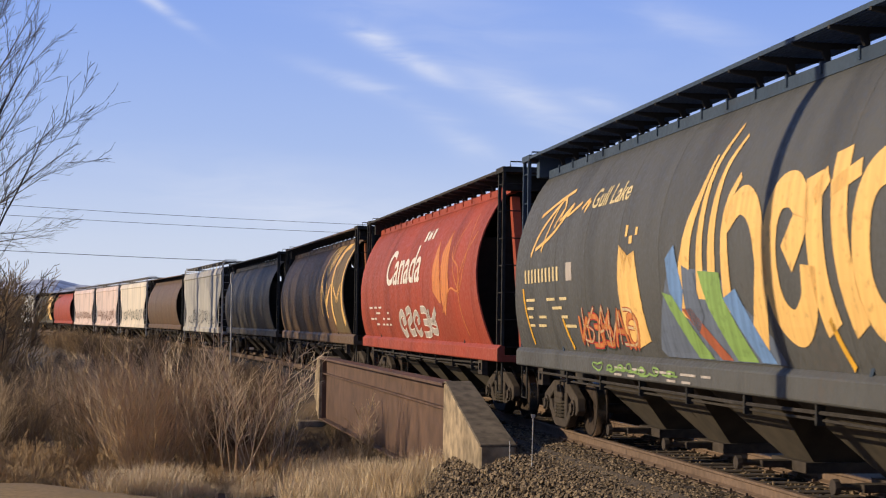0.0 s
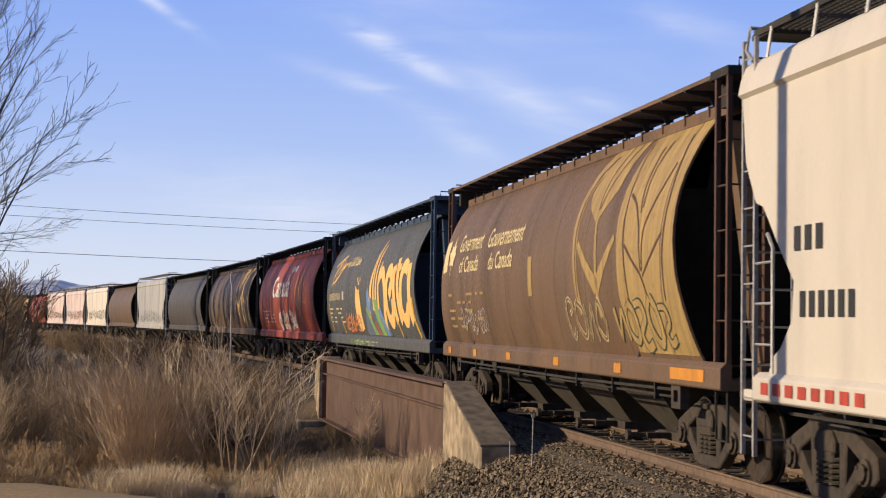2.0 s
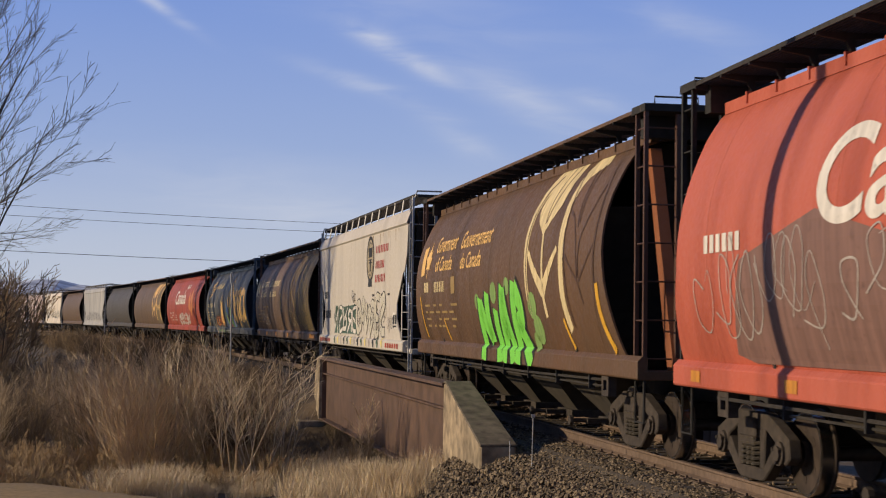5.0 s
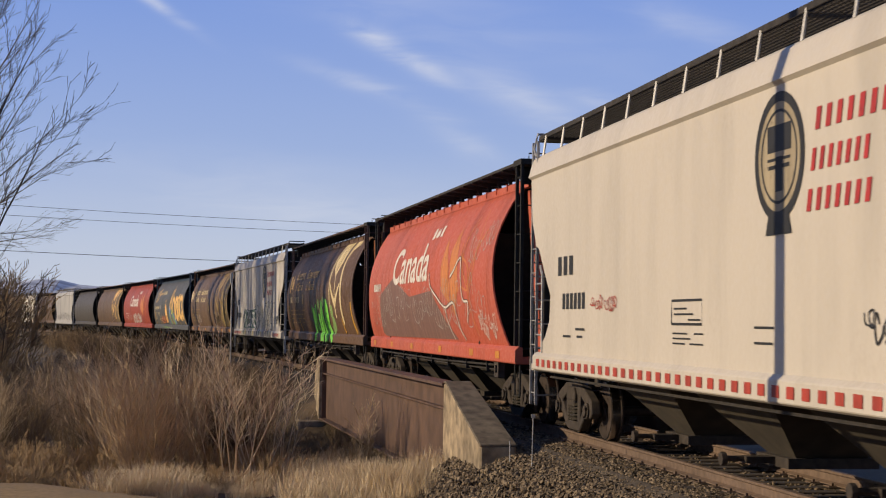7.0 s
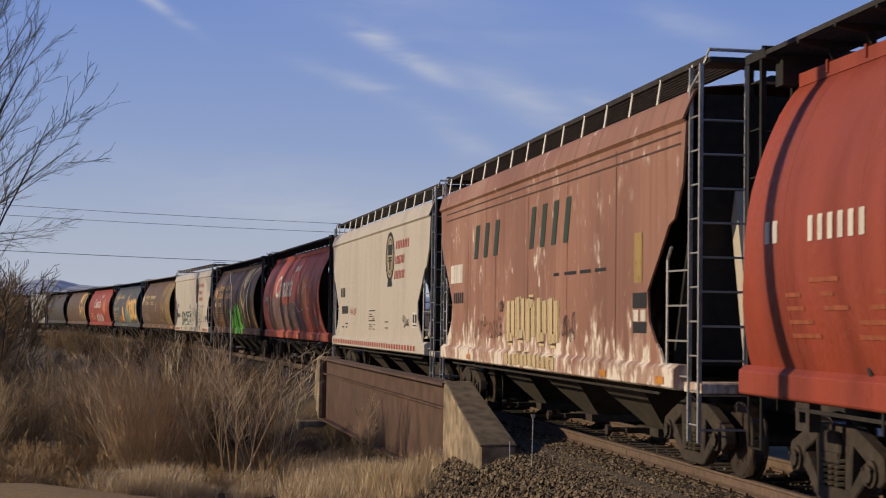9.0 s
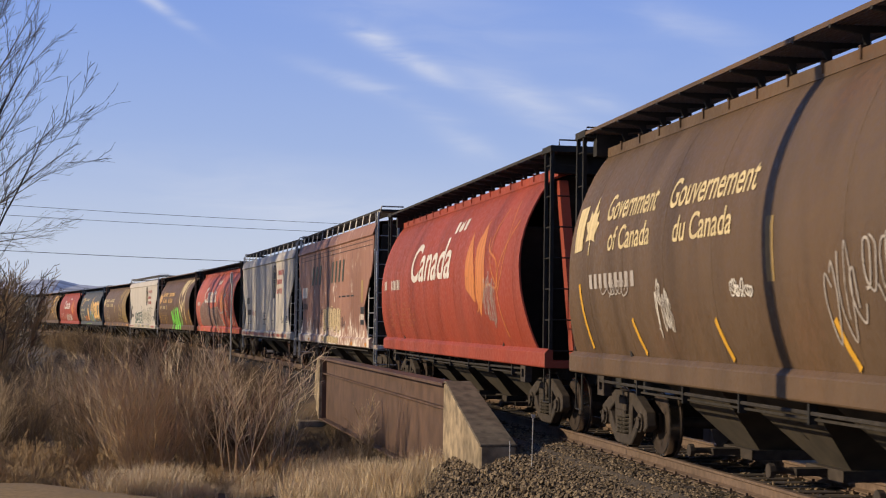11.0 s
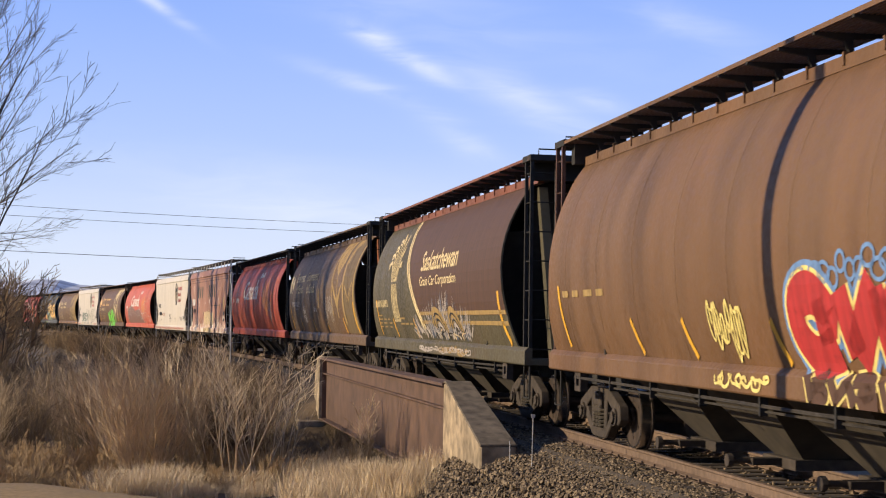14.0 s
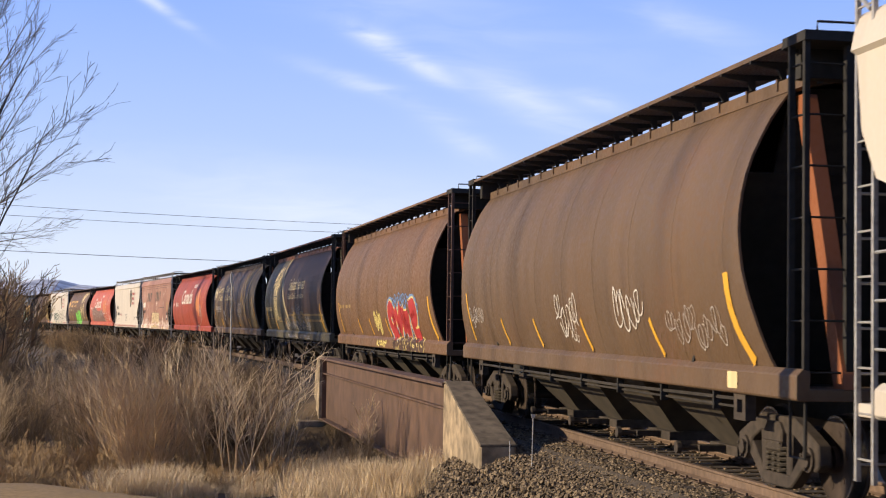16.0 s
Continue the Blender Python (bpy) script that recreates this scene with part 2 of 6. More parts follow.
def rod(bm, p, q, r, n=6, r2=None):
    p, q = Vector(p), Vector(q)
    d = (q - p).normalized()
    a = d.orthogonal().normalized()
    b = d.cross(a)
    rings = []
    for c, k in ((p, r), (q, r if r2 is None else r2)):
        rings.append([bm.verts.new(c + (a * math.cos(6.2832 * i / n) + b * math.sin(6.2832 * i / n)) * k) for i in range(n)])
    for i in range(n):
        j = (i + 1) % n
        bm.faces.new((rings[0][i], rings[0][j], rings[1][j], rings[1][i]))
    bm.faces.new(rings[0][::-1])
    bm.faces.new(rings[1])


def tube(bm, pts, r, n=6):
    """A round bar along a line of points, mitred at the bends."""
    pts = [Vector(p) for p in pts]
    rings = []
    for i, p in enumerate(pts):
        d = (pts[min(i + 1, len(pts) - 1)] - pts[max(i - 1, 0)]).normalized()
        a = d.cross(Vector((0.31, 0.22, 0.93))).normalized()
        b = d.cross(a)
        rings.append([bm.verts.new(p + (a * math.cos(6.2832 * k / n) + b * math.sin(6.2832 * k / n)) * r) for k in range(n)])
    for u, v in zip(rings, rings[1:]):
        for k in range(n):
            bm.faces.new((u[k], u[(k + 1) % n], v[(k + 1) % n], v[k]))
    bm.faces.new(rings[0][::-1])
    bm.faces.new(rings[-1])


def slab(bm, outline, axis, lo, hi):
    """A flat outline (pairs) pushed through along an axis."""
    def at(a, b, c):
        return {"x": (c, a, b), "y": (a, c, b), "z": (a, b, c)}[axis]
    low = [bm.verts.new(at(a, b, lo)) for a, b in outline]
    top = [bm.verts.new(at(a, b, hi)) for a, b in outline]
    n = len(outline)
    for i in range(n):
        j = (i + 1) % n
        bm.faces.new((low[i], low[j], top[j], top[i]))
    bm.faces.new(low[::-1])
    bm.faces.new(top)


def disc(bm, x0, x1, y, z, r, n=24):
    rod(bm, (x0, y, z), (x1, y, z), r, n)


def finish(bm, name, material, smooth=0.0, bevel=0.0):
    bmesh.ops.recalc_face_normals(bm, faces=bm.faces[:])
    if bevel:
        bmesh.ops.bevel(bm, geom=bm.edges[:], offset=bevel, segments=1, affect="EDGES", profile=0.5)
    me = bpy.data.meshes.new(name)
    bm.to_mesh(me)
    bm.free()
    me.materials.append(material)
    if smooth:
        me.shade_smooth()
        me.set_sharp_from_angle(angle=radians(smooth))
    return me


def part(name, bm, material, parent, label="", smooth=0.0, bevel=0.0):
    ob = new(name, finish(bm, name, material, smooth, bevel))
    ob.parent = parent
    if label:
        ob["label"] = label
    return ob


def thing(name, bm, material, label, category, group="", kind="", smooth=0.0, bevel=0.0):
    return tagged(new(name, finish(bm, name, material, smooth, bevel)), label, category, group, kind)


B = bmesh.new

# ---- ground ----
BRIDGE = (28.1, 46.8)


def smooth_step(a, b, x):
    t = min(1, max(0, (x - a) / (b - a)))
    return t * t * (3 - 2 * t)


def nearest_s(x, y):
    i = int(np.argmin((LINE_X - x) ** 2 + (LINE_Y - y) ** 2))
    a = TURN[i]
    return GRID[i], (x - LINE_X[i]) * math.cos(a) + (y - LINE_Y[i]) * math.sin(a)


def ground_z(x, y):
    if y < -60:
        s, lat = y, x - 7.945
    else:
        s, lat = nearest_s(x, y)
    a = abs(lat)
    bank = -0.30 - 1.2 * smooth_step(1.9, 4.6, a)
    low = -1.5 - 0.6 * smooth_step(5, 14, a) * smooth_step(40, 62, s)
    side = bank + (low + 1.43) * smooth_step(4.0, 9.0, a)
    if lat < 0:
        # the lawn slopes down gently and ends at a slanting edge
        lawn = 0.25 - 1.15 * smooth_step(0, 24, y)
        side = side + (lawn - side) * smooth_step(3.4, 6.0, a) * (1 - smooth_step(23.4, 26.6, y + 1.083 * x))
    cut = smooth_step(BRIDGE[0] - 0.4, BRIDGE[0] + 2.5, s) * (1 - smooth_step(BRIDGE[1] - 2.5, BRIDGE[1] + 0.5, s))
    if lat > -1.9:
        side = side + (-3.4 - side) * cut * (1 - smooth_step(3.6, 6.5, a))
    else:
        dip = smooth_step(34, 43, s) * (1 - smooth_step(BRIDGE[1] - 2.5, BRIDGE[1] + 0.5, s))
        side = side + (-3.1 - side) * dip * (1 - smooth_step(4.0, 7.0, a))
    if lat < -1.9:
        foot = smooth_step(26.8, 29.0, s) * (1 - smooth_step(BRIDGE[1] - 2, BRIDGE[1] + 2, s))
        side = side + (min(side, -1.42) - side) * foot * smooth_step(1.9, 2.6, a)
    far = smooth_step(200, 900, y) * 4 + smooth_step(350, 1500, math.hypot(x, y)) * 12
    lumps = 0.12 * noise.noise(Vector((x * 0.35, y * 0.35, 0))) * smooth_step(3, 6, a)
    return side + far + lumps


def axis_steps(fine, lo, hi, reach):
    v = list(np.arange(lo, hi, fine))
    step = fine
    while v[-1] < reach:
        step *= 1.25
        v.append(v[-1] + step)
    step = fine
    while v[0] > -reach:
        step *= 1.25
        v.insert(0, v[0] - step)
    return v


def build_ground():
    xs, ys = axis_steps(0.5, -14, 16, 2500), axis_steps(0.6, -4, 80, 2500)
    verts = [(x, y, ground_z(x, y)) for y in ys for x in xs]
    w = len(xs)
    faces = [(j * w + i, j * w + i + 1, (j + 1) * w + i + 1, (j + 1) * w + i) for j in range(len(ys) - 1) for i in range(w - 1)]
    me = bpy.data.meshes.new("ground")
    me.from_pydata(verts, [], faces)
    me.materials.append(M["ground"])
    me.shade_smooth()
    return tagged(new("ground", me), "dry brown winter ground with dead grass", "ground", kind="structure")


build_ground()


def line_mesh(outline, s0, s1, step, lat=0.0):
    """A section (lat, z) swept along the track."""
    rows = []
    n = int((s1 - s0) / step)
    for k in range(n + 1):
        s = s0 + k * step
        rows += [(*track(s, lat + a)[:2], z) for a, z in outline]
    w = len(outline)
    faces = [(k * w + i, k * w + (i + 1) % w, (k + 1) * w + (i + 1) % w, (k + 1) * w + i) for k in range(n) for i in range(w)]
    faces += [tuple(range(w)), tuple(range(n * w, n * w + w))[::-1]]
    me = bpy.data.meshes.new("swept")
    me.from_pydata(rows, [], faces)
    return me


RAIL = [(-0.075, -0.17), (0.075, -0.17), (0.075, -0.155), (0.012, -0.13), (0.012, -0.045), (0.037, -0.03), (0.037, 0), (-0.037, 0), (-0.037, -0.03), (-0.012, -0.045), (-0.012, -0.13), (-0.075, -0.155)]
for lat in (-0.755, 0.755):
    me = line_mesh(RAIL, -70, 330, 2.0, lat)
    me.name = "rail"
    me.materials.append(M["rail"])
    tagged(new("rail", me), "rusty steel rail spiked to timber ties", "rail", "rails of the track", "structure")
me = line_mesh([(-1.75, -0.9), (-1.75, -0.28), (-1.55, -0.198), (1.55, -0.198), (1.75, -0.28), (1.75, -0.9)], -70, 330, 2.0)
me.name = "ballast_bed"
me.materials.append(M["stone"])
tagged(new("ballast_bed", me), "brown-grey crushed stone bed under the ties", "ballast", kind="structure")


# ---- railway cars ----
PROFILE = [(1.36, 1.44), (1.48, 1.49), (1.6, 1.53), (1.8, 1.586), (2.0, 1.63), (2.2, 1.662), (2.4, 1.68), (2.6, 1.69), (2.8, 1.69), (3.0, 1.672), (3.2, 1.64), (3.4, 1.588), (3.6, 1.52), (3.8, 1.432), (4.0, 1.33), (4.15, 1.232), (4.3, 1.12)]
FLAT = [(1.30, 1.55), (1.5, 1.55), (1.6, 1.55), (1.85, 1.55), (2.05, 1.55), (2.25, 1.55), (2.63, 1.55), (3.03, 1.55), (3.09, 1.55), (3.53, 1.55), (4.22, 1.55), (4.26, 1.60), (4.56, 1.50), (4.62, 1.44)]
SILL, AXLE = 8.65, 7.12
# the leading end of a car body stands further out over its platform
FORE = 0.55
END_CURVE = ((1.36, 1.6, 2.0, 2.4, 2.9, 3.5, 4.15, 4.44), (7.93, 7.84, 7.70, 7.54, 7.45, 7.40, 7.48, 7.52))
FLAT_CURVE = ((1.3, 1.5, 1.6, 1.85, 2.25, 2.63, 3.03, 3.09, 3.53, 4.2, 4.6), (7.3, 7.15, 6.95, 6.68, 6.62, 7.04, 7.45, 7.66, 7.96, 8.06, 8.2))


def side_of(profile, z):
    return float(np.interp(z, [p[0] for p in profile], [p[1] for p in profile]))


def end_of(z, curve=END_CURVE):
    """Half length of a car's side sheet at a height."""
    return float(np.interp(z, *curve))


def shell(bm, profile, ends, ridge, fore=FORE, thick=0.03):
    """Side sheets and roof as one skin, with thickness; ends(z) gives the half length at a height."""
    sec = [(-w, z) for z, w in profile] + [(-0.6, ridge), (0.6, ridge)] + [(w, z) for z, w in profile[::-1]]
    for grow in (0.0, -thick):
        rings = []
        for k in range(13):
            f = k / 6 - 1
            rings.append([bm.verts.new((x + (grow if x > 0 else -grow), f * (ends(z) + (fore if f > 0 else 0)), z + (grow if abs(x) < 0.7 else 0))) for x, z in sec])
        for a, b in zip(rings, rings[1:]):
            for i in range(len(sec) - 1):
                bm.faces.new((a[i], a[i + 1], b[i + 1], b[i]))
        if grow == 0.0:
            outer = rings
    for k in (0, -1):
        for i in range(len(sec) - 1):
            bm.faces.new((outer[k][i], outer[k][i + 1], rings[k][i + 1], rings[k][i]))


def wheelset(parent, y):
    bm = B()
    for x in (-0.76, 0.76):
        o = math.copysign(1, x)
        disc(bm, x - 0.07, x + 0.07, 0, 0, 0.455, 32)
        disc(bm, x - o * 0.07, x - o * 0.10, 0, 0, 0.48, 32)
        disc(bm, x + o * 0.07, x + o * 0.074, 0, 0, 0.452, 32)
        disc(bm, x + o * 0.074, x + o * 0.079, 0, 0, 0.425, 32)
        disc(bm, x + o * 0.07, x + o * 0.13, 0, 0, 0.14, 16)
        for i in range(6):
            a = i * 1.0472
            rod(bm, (x + o * 0.07, 0.27 * math.cos(a), 0.27 * math.sin(a)), (x + o * 0.084, 0.27 * math.cos(a), 0.27 * math.sin(a)), 0.05, 8)
    disc(bm, -1.05, 1.05, 0, 0, 0.08, 12)
    me = finish(bm, "wheelset", M["wheel"], 35)
    me.materials.append(M["tread"])
    for f in me.polygons:
        rim = abs(abs(f.center.x) - 0.834) < 0.0015 and len(f.vertices) > 20
        if rim or (0.44 < math.hypot(f.center.y, f.center.z) < 0.47 and abs(f.normal.x) < 0.5):
            f.material_index = 1
    w = new("wheelset", me)
    w.parent = parent
    w["label"] = "steel wheels with polished treads on their axle"
    w.location = (0, y, 0.46)
    return w


def truck(parent, y):
    bm = B()
    box(bm, -1.15, 1.15, -0.2, 0.2, 0.48, 0.74)
    disc(bm, -0.2, 0.2, 0, 0.80, 0.16, 12)
    t = part("truck", bm, M["truck"], parent, "dusty cast-iron bogie", 0, 0.02)
    t.location = (0, y, 0)
    for x in (-1.04, 1.04):
        o = math.copysign(1, x)
        bm = B()
        lo, hi = x - 0.07, x + 0.07
        # arched top member, angled tension members, axle-box jaws
        slab(bm, [(-1.10, 0.62), (-1.14, 0.42), (-1.02, 0.34), (-0.78, 0.36), (-0.72, 0.56), (-0.44, 0.68), (0.44, 0.68), (0.72, 0.56), (0.78, 0.36), (1.02, 0.34), (1.14, 0.42), (1.10, 0.62), (0.80, 0.74), (0.46, 0.86), (-0.46, 0.86), (-0.80, 0.74)], "x", lo, hi)
        slab(bm, [(-0.78, 0.40), (-0.40, 0.13), (-0.30, 0.11), (0.30, 0.11), (0.40, 0.13), (0.78, 0.40), (0.70, 0.55), (0.36, 0.25), (-0.36, 0.25), (-0.70, 0.55)], "x", lo, hi)
        for e in (-1, 1):
            slab(bm, [(e * 0.27, 0.24), (e * 0.40, 0.24), (e * 0.44, 0.70), (e * 0.27, 0.70)], "x", lo, hi + o * 0.02)
        part("side_frame", bm, M["truck"], t, "", 30, 0.014)
        bm = B()
        slab(bm, [(-0.25, 0.58), (0.25, 0.58), (0.25, 0.70), (0.16, 0.80), (-0.16, 0.80), (-0.25, 0.70)], "x", min(x, x + o * 0.12), max(x, x + o * 0.12))
        part("bolster_end", bm, M["truck"], t, "", 0, 0.02)
        bm = B()
        tube(bm, [(0.066 * math.cos(k * 0.9), 0.066 * math.sin(k * 0.9), 0.26 + k * 0.008) for k in range(40)], 0.019, 5)
        coil = finish(bm, "coil_spring", M["hopper"])
        for c in (-0.155, 0.0, 0.155):
            spring = new("coil_spring", coil)
            spring.parent, spring.location = t, (x + o * 0.04, c, 0)
        for c in (-0.89, 0.89):
            bm = B()
            disc(bm, x, x + o * 0.10, c, 0.46, 0.13, 14)
            disc(bm, x + o * 0.10, x + o * 0.13, c, 0.46, 0.085, 10)
            for i in range(3):
                a = i * 2.094 + 0.5
                disc(bm, x + o * 0.10, x + o * 0.14, c + 0.09 * math.cos(a), 0.46 + 0.09 * math.sin(a), 0.022, 6)
            part("axle_box", bm, M["truck"], t, "", 30)
    for c in (-0.89, 0.89):
        wheelset(t, c)
    return t


def ladder(parent, x, y0, y1, z0, z1, mat, n, r=0.028, rung=0.012):
    bm = B()
    for y in (y0, y1):
        box(bm, x - r, x + r, y - r, y + r, z0, z1)
    for k in range(n):
        z = z0 + (k + 0.5) * (z1 - z0) / n
        rod(bm, (x, y0, z), (x, y1, z), rung, 5)
    return part("ladder", bm, mat, parent)


def underframe(car, bays, sill):
    bm = B()
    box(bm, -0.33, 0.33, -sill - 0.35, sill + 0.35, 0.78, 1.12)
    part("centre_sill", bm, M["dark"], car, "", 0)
    w = 10.6 / bays
    for k in range(bays):
        bm = B()
        y = -5.3 + w * (k + 0.5)
        top, low = w * 0.47, 0.42
        z0, z1 = 0.30, 1.28
        lo = [bm.verts.new((x, y + q, z0)) for x, q in ((-0.42, -low), (0.42, -low), (0.42, low), (-0.42, low))]
        hi = [bm.verts.new((x, y + q, z1)) for x, q in ((-1.36, -top), (1.36, -top), (1.36, top), (-1.36, top))]
        for i in range(4):
            j = (i + 1) % 4
            bm.faces.new((lo[i], lo[j], hi[j], hi[i]))
        bm.faces.new(lo[::-1])
        bm.faces.new(hi)
        bay = part("hopper_bay", bm, M["hopper"], car, "dusty sloped discharge hopper")
        bm = B()
        box(bm, -0.55, 0.55, y - 0.5, y + 0.5, 0.19, 0.31)
        box(bm, -0.9, -0.55, y - 0.1, y + 0.1, 0.22, 0.30)
        box(bm, 0.55, 0.9, y - 0.1, y + 0.1, 0.22, 0.30)
        rod(bm, (-1.15, y, 0.27), (1.15, y, 0.27), 0.035, 8)
        rod(bm, (-1.18, y, 0.27), (-1.12, y, 0.27), 0.08, 8)
        part("outlet_gate", bm, M["truck"], bay)
    for o in (-1, 1):
        bm = B()
        y = o * (sill + 0.35)
        box(bm, -0.12, 0.12, min(y, y + o * 0.42), max(y, y + o * 0.42), 0.80, 1.0)
        box(bm, -0.2, 0.15, min(y + o * 0.36, y + o * 0.62), max(y + o * 0.36, y + o * 0.62), 0.72, 1.02)
        tube(bm, [(0.4, o * sill, 0.75), (0.42, o * (sill + 0.3), 0.55), (0.3, o * (sill + 0.6), 0.45), (0.1, o * (sill + 0.75), 0.6)], 0.03, 6)
        part("coupler", bm, M["truck"], car, "cast-iron knuckle coupler and air hose", 0, 0.015)
        truck(car, o * AXLE)


def cylinder_car():
    car = tagged(new("hopper_car"), "cylindrical covered grain hopper", "railway car", "cars of the train")
    bm = B()
    shell(bm, PROFILE, end_of, 4.44)
    part("body", bm, M["brown"], car, "", 40)
    # weld seams
    for k, sgn in ((k, sgn) for k in range(-4, 5) for sgn in (-1, 1)):
        bm = B()
        pts = [(w + 0.002, z) for z, w in PROFILE]
        for (a, z0), (b, z1) in zip(pts, pts[1:]):
                y = k * 1.75
                v = [bm.verts.new(p) for p in ((sgn * a, y - 0.03, z0), (sgn * a, y + 0.03, z0), (sgn * b, y + 0.03, z1), (sgn * b, y - 0.03, z1))]
                u = [bm.verts.new(p) for p in ((sgn * (a + 0.003), y - 0.015, z0), (sgn * (a + 0.003), y + 0.015, z0), (sgn * (b + 0.003), y + 0.015, z1), (sgn * (b + 0.003), y - 0.015, z1))]
                bm.faces.new(u)
                bm.faces.new((v[0], u[0], u[3], v[3]))
                bm.faces.new((v[1], u[1], u[2], v[2]))
        part("weld_seam", bm, M["brown"], car)
    for o in (-1, 1):
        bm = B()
        # end slope sheet, coloured near-black to paint in the recess's shade
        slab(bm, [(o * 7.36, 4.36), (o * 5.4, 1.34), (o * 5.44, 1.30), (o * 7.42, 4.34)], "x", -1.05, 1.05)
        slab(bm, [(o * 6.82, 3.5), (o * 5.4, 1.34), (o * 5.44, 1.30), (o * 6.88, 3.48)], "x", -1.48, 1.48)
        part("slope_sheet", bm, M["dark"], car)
        bm = B()
        box(bm, -1.46, 1.46, min(o * 7.9, o * SILL), max(o * 7.9, o * SILL), 1.08, 1.2)
        part("end_platform", bm, M["brown"], car, "", 0, 0.01)
        for x in (-1, 1):
            bm = B()
            slab(bm, [(o * 8.66, 1.2), (o * 8.40, 1.2), (o * 7.42, 4.25), (o * 7.60, 4.25)], "x", x * 0.95 - 0.08, x * 0.95 + 0.08)
            part("end_brace", bm, M["brown"], car)
        for x in (-1.42, 1.42):
            ladder(car, x, o * 8.62, o * 8.25, 1.1, 4.66, M["dark"], 7)
            bm = B()
            tube(bm, [(x, o * 8.62, 1.1), (x, o * 8.62, 0.52), (x, o * 8.25, 0.52), (x, o * 8.25, 1.1)], 0.02, 6)
            part("stirrup_step", bm, M["dark"], car)
        bm = B()
        box(bm, -0.99, -0.91, o * 8.56 - 0.04, o * 8.56 + 0.04, 1.2, 4.6)
        for k in range(7):
            rod(bm, (-1.42, o * 8.6, 1.36 + k * 0.508), (-0.95, o * 8.56, 1.36 + k * 0.508), 0.012, 5)
        part("end_ladder", bm, M["dark"], car)
        bm = B()
        box(bm, 0.91, 0.99, o * 8.56 - 0.04, o * 8.56 + 0.04, 1.2, 4.6)
        part("end_post", bm, M["dark"], car)
        bm = B()
        box(bm, -1.46, 1.46, min(o * 8.1, o * 8.68), max(o * 8.1, o * 8.68), 4.62, 4.72)
        box(bm, -1.3, 1.3, min(o * 8.0, o * 8.2), max(o * 8.0, o * 8.2), 4.32, 4.64)
        tube(bm, [(-1.3, o * 8.6, 4.72), (-1.3, o * 8.6, 4.82), (-0.7, o * 8.6, 4.82), (-0.7, o * 8.6, 4.72)], 0.014, 5)
        part("roof_platform", bm, M["dark"], car)
    for x in (-1, 1):
        bm = B()
        slab(bm, [(x * 1.50, 1.08), (x * 1.53, 1.10), (x * 1.53, 1.33), (x * 1.46, 1.40), (x * 1.38, 1.38), (x * 1.38, 1.08)], "y", -SILL, SILL)
        part("side_sill", bm, M["brown"], car, "", 0, 0.01)
        bm = B()
        tube(bm, [(x * 1.44, -6.9, 1.02), (x * 1.46, -2, 0.98), (x * 1.46, 7.2, 1.0)], 0.022, 6)
        part("brake_pipe", bm, M["steel"], car)
        bm = B()
        tube(bm, [(x * 1.42, -6.9, 0.93), (x * 1.42, 5.2, 0.92)], 0.016, 6)
        part("brake_rod", bm, M["steel"], car)
        for k in range(7):
            bm = B()
            y = -6.2 + k * 1.9
            box(bm, min(x * 1.40, x * 1.49), max(x * 1.40, x * 1.49), y - 0.02, y + 0.02, 0.88, 1.09)
            part("pipe_hanger", bm, M["dark"], car)
        for y in (-7.0, 7.0):
            bm = B()
            for y0, y1, z0, z1 in ((-0.17, -0.08, 0.8, 1.09), (0.08, 0.17, 0.8, 1.09), (-0.08, 0.08, 0.8, 0.88), (-0.08, 0.08, 1.02, 1.09)):
                box(bm, min(x * 1.36, x * 1.48), max(x * 1.36, x * 1.48), y + y0, y + y1, z0, z1)
            part("jacking_pad", bm, M["truck"], car, "slotted steel jacking pad")
        bm = B()
        box(bm, min(x * 1.02, x * 1.14), max(x * 1.02, x * 1.14), -7.95, 7.95, 4.29, 4.43)
        for k in range(19):
            box(bm, min(x * 1.0, x * 1.16), max(x * 1.0, x * 1.16), -8.1 + k * 0.9 - 0.02, -8.1 + k * 0.9 + 0.02, 4.33, 4.46)
        part("roof_rim", bm, M["brown"], car)
        # grating walk: long bars, cross bars and brackets
        bm = B()
        for k in range(15):
            c = x * (0.72 + k * 0.052)
            box(bm, c - 0.005, c + 0.005, -8.5, 8.5, 4.640, 4.690)
        for k in range(110):
            y = -8.5 + k * 0.155
            box(bm, min(x * 0.72, x * 1.45), max(x * 0.72, x * 1.45), y - 0.012, y + 0.012, 4.675, 4.688)
        for y in (-8.5, 8.46):
            box(bm, min(x * 0.7, x * 1.46), max(x * 0.7, x * 1.46), y, y + 0.04, 4.63, 4.70)
        w = part("roof_walk", bm, M["steel"], car, "open steel grating walkway")
        bm = B()
        slab(bm, [(x * 1.46, 4.645), (x * 1.46, 4.61), (x * 1.15, 4.56), (x * 1.08, 4.42), (x * 1.04, 4.42), (x * 1.06, 4.58), (x * 0.7, 4.61), (x * 0.7, 4.645)], "y", -0.02, 0.02)
        me = finish(bm, "walk_bracket", M["dark"])
        for k in range(19):
            pin = new("walk_bracket", me)
            pin.parent, pin.location = w, (0, -8.1 + k * 0.9, 0)
    bm = B()
    slab(bm, [(-0.66, 4.42), (-0.64, 4.62), (-0.5, 4.66), (0.5, 4.66), (0.64, 4.62), (0.66, 4.42)], "y", -7.7, 7.7)
    part("roof_hatch", bm, M["dark"], car)
    underframe(car, 4, SILL)
    return car


